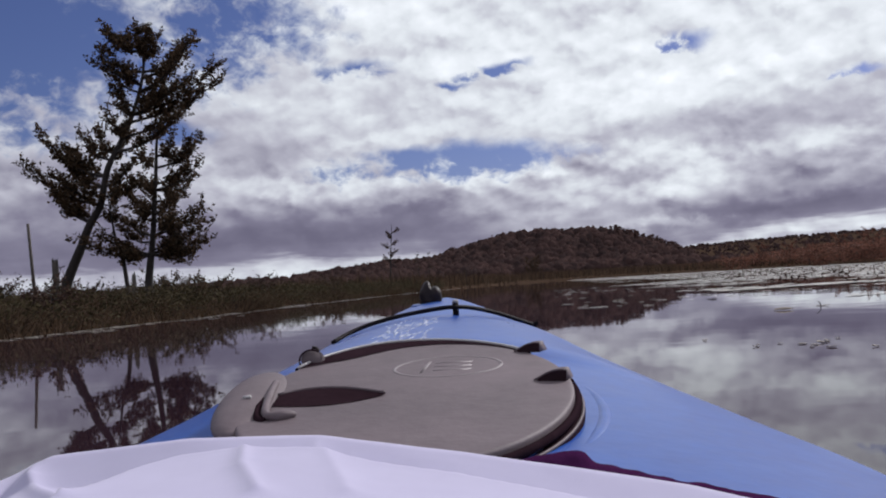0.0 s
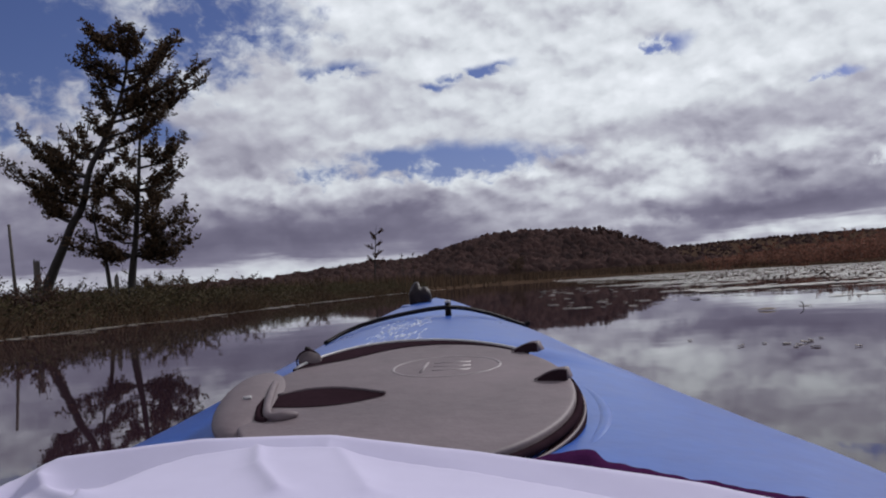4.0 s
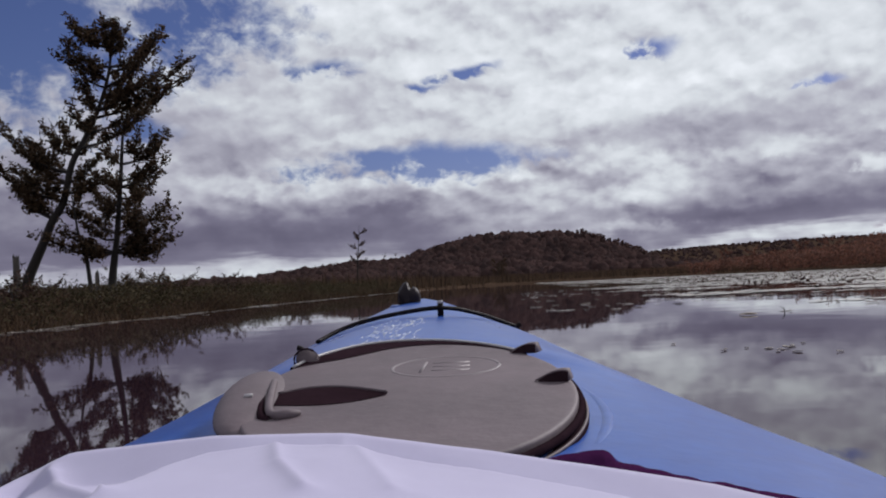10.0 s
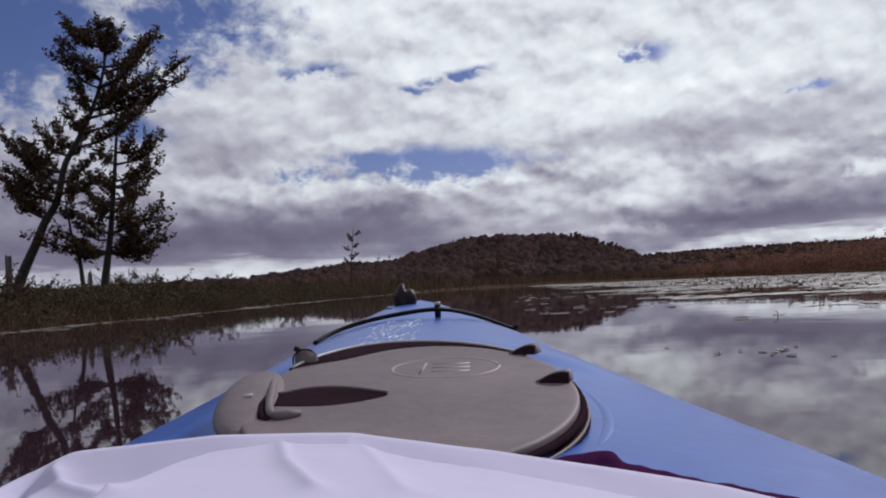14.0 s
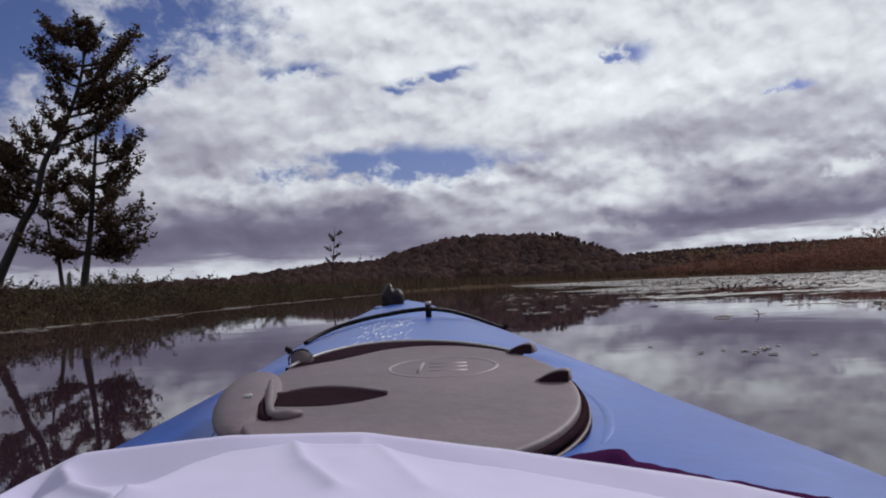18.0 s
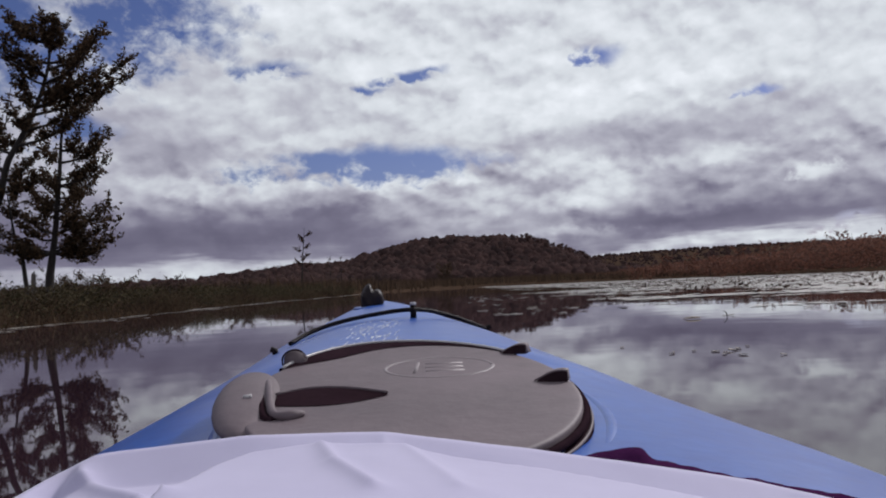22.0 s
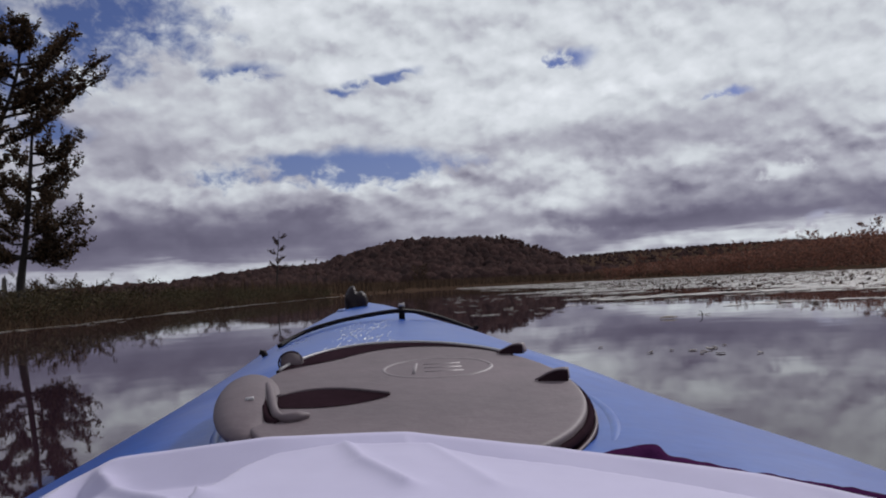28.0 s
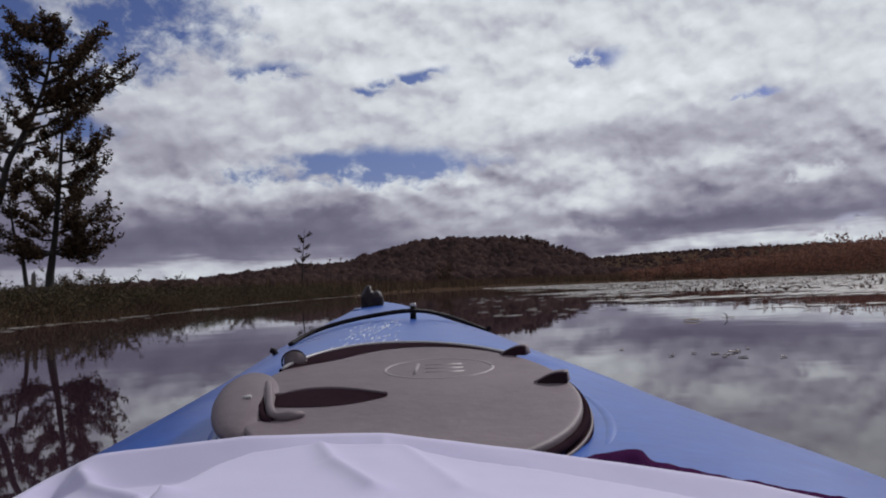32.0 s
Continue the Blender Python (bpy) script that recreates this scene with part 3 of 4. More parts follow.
    cord = arc([left_end, on_deck(-0.188, 1.32, 0.005), on_deck(-0.155, 1.345, 0.006), on_deck(-0.10, 1.36, 0.007), post + Vector((0, -0.004, 0.013)), on_deck(0.03, 1.42, 0.008), right_end], 40)
    part("deck_cord", tube(cord, 0.0034, 8), BLACK, kayak, "black stretch cord")
    for end, lean in ((on_deck(-0.220, 1.235, 0.002), -1), (right_end, 1)):
        part("cleat", tube(arc([end - Vector((0, 0, 0.005)), end + Vector((lean * 0.003, 0, 0.002)), end + Vector((lean * 0.008, 0, 0.004))], 8), [0.0045] * 5 + [0.004, 0.0035, 0.004, 0.004], 10), BLACK, kayak, "black plastic cleat")
    bow = on_deck(-0.124, 2.08) - Vector((0, 0, 0.006))
    bm = bmesh.new()
    bmesh.ops.create_uvsphere(bm, u_segments=24, v_segments=16, radius=1)
    for v in bm.verts:
        pinch = 1 - 0.25 * math.exp(-((v.co.x - 0.15) / 0.16) ** 2)
        v.co = Vector((v.co.x * 0.028, v.co.y * 0.034 * pinch, v.co.z * 0.034 * pinch * (1.12 if v.co.x < 0 else 0.95) + 0.017)) + bow
    for v in bm.verts:
        v.co += (v.co - bow - Vector((0, 0, 0.017))) * 0.28 * noise.noise(v.co * 42)
    part("grab_handle", bm, HANDLE, kayak, "black moulded bow handle")
    part("handle_bolt", tube([bow + Vector((0.004, -0.014, 0.004)), bow + Vector((0.006, -0.018, 0.006))], 0.005, 10), STEEL, kayak, "shiny bolt")
    bm = loft([[bow + Vector((0.045 * math.cos(k) * g, -0.03 + 0.10 * math.sin(k) * g, h)) for k in np.linspace(0, 2 * math.pi, 24, endpoint=False)] for g, h in ((1.0, -0.001), (0.9, 0.003), (0.7, 0.002))], True, True)
    part("bow_plate", bm, BLUE, kayak)
    # glints on the wet foredeck, painted as thin white streaks
    rng = random.Random(5)
    for i in range(85):
        y = rng.uniform(0.98, 1.3)
        x = rng.choice((-0.105, -0.085, -0.075, -0.06)) + rng.gauss(0.0, 0.009) + 0.03 * (y - 1.1)
        p = on_deck(x, y, 0.0003)
        r = rng.uniform(0.0003, 0.0008)
        part("water_bead", tube([p, p + Vector((rng.uniform(0.0, 0.004), rng.uniform(0.01, 0.09), 0.0012))], [r, r * 0.5], 6), GLINT, kayak, "white streak painted as a glint")
    return kayak


# silhouette of the draped cloth: across, height of its far edge
FOLD_TOP = [(-0.30, 0.285), (-0.235, 0.318), (-0.2057, 0.3339), (-0.19, 0.3416), (-0.169, 0.3512), (-0.141, 0.3534), (-0.102, 0.3563), (-0.039, 0.3550), (-0.004, 0.349),
            (0.0265, 0.344), (0.0776, 0.3346), (0.1285, 0.3246), (0.159, 0.3163), (0.21, 0.302), (0.26, 0.288)]
# crisp folds of the cloth: from, to, height, width
FOLDS = [((-0.176, 0.40), (-0.168, 0.380), 0.0046, 0.0050), ((-0.168, 0.380), (-0.152, 0.358), 0.0050, 0.0052), ((-0.152, 0.358), (-0.130, 0.336), 0.0050, 0.0055), ((-0.130, 0.336), (-0.112, 0.300), 0.0044, 0.0060),
         ((-0.040, 0.40), (-0.037, 0.372), 0.0022, 0.004), ((-0.064, 0.366), (-0.056, 0.335), 0.0026, 0.0034), ((-0.056, 0.335), (-0.040, 0.30), 0.0028, 0.0040), ((-0.030, 0.368), (-0.010, 0.31), 0.0022, 0.006)]
# edge of the upper layer, which lies on the lower one: across, along
LAYER = [(-0.125, 0.24), (-0.110, 0.310), (-0.103, 0.345), (-0.092, 0.366), (-0.075, 0.3735), (-0.045, 0.3735), (0.03, 0.361), (0.13, 0.340), (0.25, 0.312)]


def ridge(x, y, fold):
    """How much a fold lifts the cloth at a place."""
    (ax, ay), (bx, by), height, width = fold
    k = max(0, min(1, ((x - ax) * (bx - ax) + (y - ay) * (by - ay)) / ((bx - ax) ** 2 + (by - ay) ** 2)))
    away = math.hypot(x - ax - k * (bx - ax), y - ay - k * (by - ay))
    return height * math.exp(-(away / width) ** 1.15) if away < 4 * width else 0.0


def build_cloth():
    rows = []
    for v in np.linspace(0.0, 1.0, 210):
        row = []
        for x in np.linspace(-0.29, 0.25, 360):
            top = 0.4 * straight(FOLD_TOP, x) + 0.3 * (straight(FOLD_TOP, x - 0.003) + straight(FOLD_TOP, x + 0.003))
            y = 0.06 + 0.34 * v / 0.94
            z = top - 0.005 * (1 - v) - 0.02 * (1 - v) ** 3
            if v > 0.94:
                k = (v - 0.94) / 0.06
                y = 0.40 + 0.02 * math.sin(k * math.pi / 2)
                z = top - 0.045 * (1 - math.cos(k * math.pi / 2))
            else:
                edge = straight(LAYER, x) if x > -0.125 else 0.2
                on = min(1, max(0, (edge - y + 0.004) / 0.008))
                on = on * on * (3 - 2 * on)
                bowl = min(1, max(0, 0.398 - y) / 0.028) if x > -0.176 else min(1, max(0, 0.398 - y) / 0.028) * max(0, 1 - (-0.176 - x) / 0.01)
                z += max(ridge(x, y, f) for f in FOLDS) * min(1, max(0, 0.400 - y) / 0.02) - 0.0105 * bowl + 0.0112 * on
            z += 0.0010 * noise.noise((x * 18 + v * 3, v * 5, 1)) * min(1, abs(0.40 - y) / 0.01) + 0.0002 * noise.noise((x * 60, v * 16, 4))
            row.append(Vector((x, y, z)))
        rows.append(row)
    cloth = new("cloth")
    tagged(cloth, "rumpled lavender-white cloth draped over the kayak's deck", "cloth")
    ob = part("sheet", loft(rows, False), CLOTH, cloth)
    thick = ob.modifiers.new("thickness", "SOLIDIFY")
    thick.thickness, thick.offset = 0.002, -1
    line = arc([(0.030, 0.412, 0.336), (0.055, 0.415, 0.3368), (0.0805, 0.42, 0.3384), (0.0896, 0.42, 0.3322), (0.1083, 0.42, 0.3275), (0.1189, 0.42, 0.3244), (0.1482, 0.42, 0.3178),
                (0.1882, 0.42, 0.3085), (0.24, 0.42, 0.296)], 60)
    line = [p + Vector((0, 0.004 * noise.noise((p.x * 90, 0, 3)), 0.0010 * noise.noise((p.x * 120, 0, 0)))) for p in line]
    rows = [[p + Vector((0, dy, dz)) for p in line] for dy, dz in ((-0.012, -0.016), (-0.004, -0.004), (0, 0), (0.006, -0.003), (0.012, -0.03))]
    part("hem", loft(rows, False), PURPLE, cloth, "dark purple crumpled hem")


build_kayak()
build_cloth()


# ---- plants ----
def leaf_cloud(centres, size, rng, flat=0.6, slim=0.45):
    """One four-cornered leaf at each centre, turned at random."""
    n = len(centres)
    along = rng.normal(size=(n, 3))
    along[:, 2] = along[:, 2] * flat + 0.25
    along /= np.linalg.norm(along, axis=1)[:, None]
    other = np.cross(along, rng.normal(size=(n, 3)))
    other /= np.linalg.norm(other, axis=1)[:, None]
    s = (size * rng.uniform(0.6, 1.3, n))[:, None]
    verts = np.stack([centres, centres + along * s * 0.5 + other * s * slim * 0.5, centres + along * s, centres + along * s * 0.5 - other * s * slim * 0.5], 1).reshape(-1, 3)
    return verts, np.arange(4 * n).reshape(-1, 4)


def blades(places, heights, widths, rng, lean=0.25):
    """Tapering blades of grass, three corners each."""
    n = len(places)
    turn = rng.uniform(0, 2 * np.pi, n)
    across = np.stack([np.cos(turn), np.sin(turn), np.zeros(n)], 1) * widths[:, None] * 0.5
    tip = places + np.stack([rng.normal(0, lean, n) * heights, rng.normal(0, lean, n) * heights, heights], 1)
    verts = np.stack([places - across, places + across, tip], 1).reshape(-1, 3)
    return verts, np.arange(3 * n).reshape(-1, 3)


def scatter(rng, count, x_range, y_range, test):
    """Random places on land that pass the test."""
    out = []
    while len(out) < count:
        for x, y in zip(rng.uniform(*x_range, 400), rng.uniform(*y_range, 400)):
            if test(x, y):
                out.append((x, y, land(x, y)))
                if len(out) >= count:
                    break
    return np.array(out)


def grow_tree(name, base, line, girth, limbs, leaf_count, leaf_size, material, label, seed, spray=0.27, droop=0.1, category="tree", group=""):
    """A tree: a tapering trunk along a line, limbs given by (height share, direction, length, rise) and sprays of small leaves."""
    rng = np.random.default_rng(seed)
    tree = new(name)
    tree.location = base
    bpy.context.view_layer.update()
    tagged(tree, label, category, group)
    base = Vector(base)
    trunk = arc([base + Vector(p) for p in line], 20)
    part("trunk", tube(trunk, [girth * (1 - 0.85 * k / 20) for k in range(21)], 9), BARK, tree)
    centres = []
    each = leaf_count // max(1, len(limbs))
    for share, turn, length, rise in limbs:
        start = trunk[min(20, int(share * 20))]
        way = Vector((math.cos(turn), math.sin(turn), rise))
        veer = Vector((-math.sin(turn), math.cos(turn), 0)) * length * rng.normal(0, 0.10)
        mid = start + way * length * 0.55 + Vector((0, 0, -0.07 * length)) + veer
        end = start + way * length + Vector((0, 0, droop * length * (0.5 - share)))
        limb = arc([start, mid, end], 8)
        part("limb", tube(limb, [girth * 0.30 * (1 - share * 0.5) * (1 - 0.85 * k / 8) + 0.003 for k in range(9)], 5), BARK, tree)
        sprays = max(4, int(length * 11))
        for s in range(sprays):
            k = 0.18 + 0.82 * (s + rng.uniform()) / sprays
            p = np.array(limb[min(8, int(k * 8 + 0.5))])
            side = turn + rng.choice((-1, 1)) * rng.uniform(0.2, 1.3) * (1.15 - k)
            out = np.array([math.cos(side), math.sin(side), rng.normal(0.45, 0.35)])
            m = max(4, each // sprays)
            reach = rng.uniform(0, 1, m)[:, None]
            bend = np.array([0, 0, 0.55]) * reach ** 2
            curl = np.array([-math.sin(side), math.cos(side), 0]) * rng.normal(0, 0.35) * reach ** 2
            centres.append(p + (out + bend + curl) * reach * spray * rng.uniform(0.5, 1.45) * (1.25 - 0.5 * k) + rng.normal(0, 0.012 + 0.012 * (spray > 0.25), (m, 3)) * (1.3 - 0.6 * reach))
    centres = np.concatenate(centres)
    ob = from_arrays("crown", *leaf_cloud(centres, leaf_size, rng, 0.8, 0.42), material)
    ob.parent = tree
    ob.matrix_parent_inverse = tree.matrix_world.inverted()
    return tree


def leafy_tree(name, base, line, girth, tips, label, seed, density=1.05, leaf=0.092):
    """A broadleaf tree: a trunk along a line (across, up), limbs that end at the tips (across, up) and upturned tufts of leaves along them."""
    rng = np.random.default_rng(seed)
    tree = new(name)
    tree.location = base
    bpy.context.view_layer.update()
    tagged(tree, label, "tree")
    base = Vector(base)
    trunk = arc([base + Vector((dx, 0.12 * math.sin(1.3 * dz), dz)) for dx, dz in line], 40)
    girths = [girth * (1 - 0.86 * (k / 40) ** 0.9) * (1 + 0.5 * max(0, 1 - k / 3)) for k in range(41)]
    part("trunk", tube(trunk, girths, 10), BARK, tree)
    top = trunk[-1].z
    centres = []
    for dx, dz in tips:
        tip = base + Vector((dx, 0, dz))
        near = min(range(41), key=lambda k: abs(trunk[k].z - tip.z))
        reach = abs(tip.x - trunk[near].x)
        foot = min(range(41), key=lambda k: abs(trunk[k].z - min(tip.z - 0.1 - 0.45 * reach, top - 0.25)))
        start = trunk[max(14, foot)]
        tip.y += rng.normal(0, 0.25 + 0.22 * reach)
        sag = Vector((0, rng.normal(0, 0.05), -0.10 * (tip - start).length + rng.normal(0, 0.05)))
        line_up = arc([start, (start + tip) * 0.5 + sag, tip], 10)
        length = (tip - start).length
        part("limb", tube(line_up, [girth * 0.26 * (1 - 0.85 * k / 10) * min(1.0, 0.5 + length / 2) + 0.004 for k in range(11)], 5), BARK, tree)
        tufts = int((7 + 13 * length) * density)
        for i in range(tufts):
            k = 0.30 + 0.72 * (i + rng.uniform()) / tufts
            p = np.array(line_up[min(10, int(k * 10))])
            along = np.array((line_up[min(10, int(k * 10) + 1)] - line_up[max(0, int(k * 10) - 2)]).normalized())
            out = along * rng.uniform(0.4, 1.1) + rng.normal(0, 0.45, 3) + [0, 0, 0.4]
            out /= np.linalg.norm(out)
            size = rng.uniform(0.16, 0.42)
            from_limb = p + rng.normal(0, 0.05, 3)
            m = int(rng.uniform(18, 36))
            far = rng.uniform(0.05, 1.0, m)[:, None]
            centres.append(from_limb + out * far * size + [0, 0, 0.10] * far ** 2 * size + rng.normal(0, 0.022, (m, 3)) * (1.3 - 0.8 * far))
    ob = from_arrays("crown", *leaf_cloud(np.concatenate(centres), leaf, rng, 0.8, 0.5), LEAF)
    ob.parent = tree
    ob.matrix_parent_inverse = tree.matrix_world.inverted()
    return tree


def build_left_trees():
    # the upright tree: a narrow crown of upturned branches down to the ground
    x, y = -8.75, 21.2
    leafy_tree("upright_tree", (x, y, land(x, y) - 0.05), [(0, 0), (-0.05, 0.7), (0, 1.25), (0.1, 1.8), (0.25, 2.75), (0.35, 3.55), (0.4, 4.4), (0.5, 5)], 0.125,
               [(1.45, 2.55), (1.4, 2.15), (1.45, 1.8), (1.25, 1.45), (1, 2.45), (1.4, 3.65), (1.3, 4.35), (1.05, 3.55), (0.9, 3.15), (1, 2.85), (1.25, 4.05), (0.8, 4.15), (1.05, 2.05), (-1.25, 1.85), (-1.15, 2), (-0.8, 1.65), (-0.65, 1.45), (-0.8, 2.45), (-0.75, 3.15), (-0.3, 3.4), (-0.5, 2.2), (-0.25, 2.75), (-0.4, 1.5), (-0.15, 3.95), (0.6, 4.5), (0.65, 3.3), (0.5, 2.45), (0.65, 1.5), (0.75, 1.85), (0.3, 3), (0.1, 2.35)],
               "dark spiky autumn tree standing upright on the marsh bank", 11)
    # the leaning tree: a bare slanting trunk, arms to one side and a heavy ragged top
    x, y = -11.05, 21.0
    base = Vector((x, y, land(x, y) - 0.05))
    leaning = leafy_tree("leaning_tree", base, [(0, 0), (0.15, 0.5), (0.35, 1.05), (0.65, 1.65), (0.9, 2.15), (1.25, 2.65), (1.5, 3.5), (1.85, 4.15), (2.15, 4.85), (2.35, 5.55), (2.45, 6.15), (2.4, 6.7)], 0.15,
                         [(4.4, 5.9), (4.3, 5.55), (4.1, 6.35), (3.85, 6.5), (3.7, 5), (3.65, 4.65), (3.55, 5.75), (2.9, 6.65), (3.2, 6.35), (1.5, 7), (1.7, 6.75), (2, 6.85), (2.4, 6.95), (2.75, 6.8), (1.5, 6.1), (1.55, 6.4), (1.85, 5.75), (1.8, 5.4), (2, 5), (-0.1, 4.45), (0.1, 4.05), (0.2, 4.25), (0.3, 3.85), (-0.2, 3.55), (0.1, 3.45), (-0.15, 3.05), (0.05, 2.95), (0.65, 2.65), (0.7, 4.4), (0.5, 3.9), (0.7, 3.1), (1.15, 4.45), (1.4, 4.65), (1.7, 4.75), (2.1, 4.4), (1.8, 3.9), (2.15, 3.55), (1.9, 3.1), (3, 5.8), (3.35, 5.35), (2.9, 5.15), (2.65, 6.35), (2.25, 5.8), (2.55, 5.25)],
                         "tall leaning tree with dark rusty leaves beside an upright tree", 12)
    for foot, tip in (((3.7, 0, 5.4), (4.15, 0.1, 5.1)), ((1.4, 0, 4.3), (1.55, 0.1, 5.5)), ((1.2, 0, 4.0), (0.95, -0.1, 4.7))):
        bend = (Vector(foot) + Vector(tip)) * 0.5 + Vector((0, 0, 0.05))
        part("dead_twig", tube(arc([base + Vector(foot), base + bend, base + Vector(tip)], 6), [0.016, 0.014, 0.012, 0.010, 0.008, 0.006, 0.003], 5), BARK, leaning)
    x, y = -9.2, 21.1
    leafy_tree("slim_tree", (x, y, land(x, y) - 0.05), [(0, 0), (-0.2, 1.35), (-0.35, 1.9), (-0.4, 2.45), (-0.45, 3)], 0.065, [(-0.6, 2.5), (-0.1, 2.9), (-0.75, 3.0), (-0.3, 3.3)],
               "slim dark tree between two larger trees", 13)
    for x, y, h, r, lean in ((-10.80, 20.6, 1.32, 0.085, -0.05), (-8.9, 20.7, 0.95, 0.06, -0.02)):
        base = Vector((x, y, land(x, y) - 0.05))
        rings = []
        for k in np.linspace(0, 1, 7):
            rings.append([base + Vector((lean * k + r * (1.15 - 0.3 * k) * math.cos(a) * (1 + 0.12 * math.sin(3 * a + x)), r * (1.15 - 0.3 * k) * math.sin(a), h * k + (0.06 * math.sin(2 * a + x) + 0.05 * math.sin(5 * a) if k == 1 else 0)))
                          for a in np.linspace(0, 2 * math.pi, 14, endpoint=False)])
        ob = from_bm("stump", loft(rings), DEAD)
        tagged(ob, "broken grey dead tree stump in the marsh grass", "stump", "dead stumps")
    x, y = -12.4, 22.5
    base = Vector((x, y, land(x, y) - 0.1))
    ob = from_bm("dead_pole", tube([base, base + Vector((-0.08, 0, 1.2)), base + Vector((-0.16, 0, 2.5))], [0.055, 0.045, 0.038], 8), DEAD)
    tagged(ob, "tall bare weathered dead trunk on the bank", "dead tree")
    # far small trees on the marsh
    limbs = [(0.35 + 0.6 * i / 9, i * 2.4, 0.75 - 0.04 * i, 0.5) for i in range(9)]
    grow_tree("thin_tree", (-9.4, 73, land(-9.4, 73) - 0.05), [(0, 0, 0), (0.1, 0, 2.0), (0.25, 0, 3.8), (0.4, 0, 5.5)], 0.08, limbs, 1500, 0.13, WITHERED,
              "thin half-bare tree alone on the marsh", 21)
    for x, y, h, seed in ((-9.2, 96, 3.7, 22), (-8.1, 97, 3.9, 23)):
        grow_tree("sapling", (x, y, land(x, y) - 0.05), [(0, 0, 0), (0.05, 0, h * 0.5), (0.0, 0, h)], 0.05, [(0.5, 1, 0.4, 0.4), (0.7, 3, 0.4, 0.5), (0.9, 5, 0.3, 0.6)], 120, 0.14, LEAF,
                  "small far sapling on the marsh", seed, 0.27, 0.1, "tree", "saplings")
    grow_tree("bush_tree", (-17.0, 27.0, land(-17, 27) - 0.05), [(0, 0, 0), (0.0, 0, 0.7), (0.05, 0, 1.5)], 0.07,
              [(0.25 + 0.7 * i / 16, i * 2.4, 0.75 - 0.02 * i, 0.3) for i in range(16)], 2200, 0.12, LEAF, "small round dark tree on the marsh bank", 24)


build_left_trees()


def build_shrubs():
    """Rounded bushes: a few stems and a crown of leaves, standing apart from the sedge."""
    rng = random.Random(31)
    near = [(-9.6, 19.6, 0.75), (-7.95, 21.4, 1.15), (-11.5, 19.0, 1.0), (-13.2, 20.5, 1.3), (-8.1, 15.2, 0.75), (-8.7, 26.0, 1.0), (-9.2, 33.0, 1.1), (-8.0, 41.0, 1.0), (-10.5, 52.0, 1.4), (-14.5, 36.0, 1.5)]
    for i, (x, y, h) in enumerate(near):
        grow_tree("bush", (x, y, land(x, y) - 0.05), [(0, 0, 0), (0.02, 0, h * 0.4), (0.0, 0, h * 0.8)], 0.03,
                  [(0.1 + 0.85 * k / 12, k * 2.4 + i, h * rng.uniform(0.35, 0.6), rng.uniform(0.1, 0.6)) for k in range(12)], 1500, 0.07, LEAF if i % 2 else WITHERED,
                  "low dull green bush in the marsh sedge" if i % 2 else "low withered brown bush in the marsh sedge", 40 + i, 0.22, 0.1, "bush", "bushes on the near bank")
    # taller autumn shrubs that stand out of the far thicket
    for i in range(16):
        a, r = radians(14.5 + 1.05 * i + rng.uniform(-0.4, 0.4)), rng.uniform(105, 150)
        x, y, h = r * math.sin(a), r * math.cos(a), rng.uniform(2.4, 4.0) * (1 + 0.06 * max(0, i - 5))
        grow_tree("shrub", (x, y, land(x, y) - 0.05), [(0, 0, 0), (0.1, 0, h * 0.45), (0.05, 0, h)], 0.06,
                  [(0.25 + 0.72 * k / 10, k * 2.4 + i, h * rng.uniform(0.18, 0.30), rng.uniform(0.3, 0.8)) for k in range(10)], 420, 0.30, RUST,
                  "tall russet shrub above the far thicket", 60 + i, 0.35, 0.1, "shrub", "shrubs above the far thicket")
    x, y = 6.5, 185.0
    grow_tree("yellow_tree", (x, y, land(x, y) - 0.05), [(0, 0, 0), (0.0, 0, 2.0), (0.1, 0, 4.6)], 0.10,
              [(0.2 + 0.75 * k / 14, k * 2.4, 1.3, 0.6) for k in range(14)], 1100, 0.36, SEDGE, "tawny yellow tree at the foot of the hill", 90, 0.7)


build_shrubs()


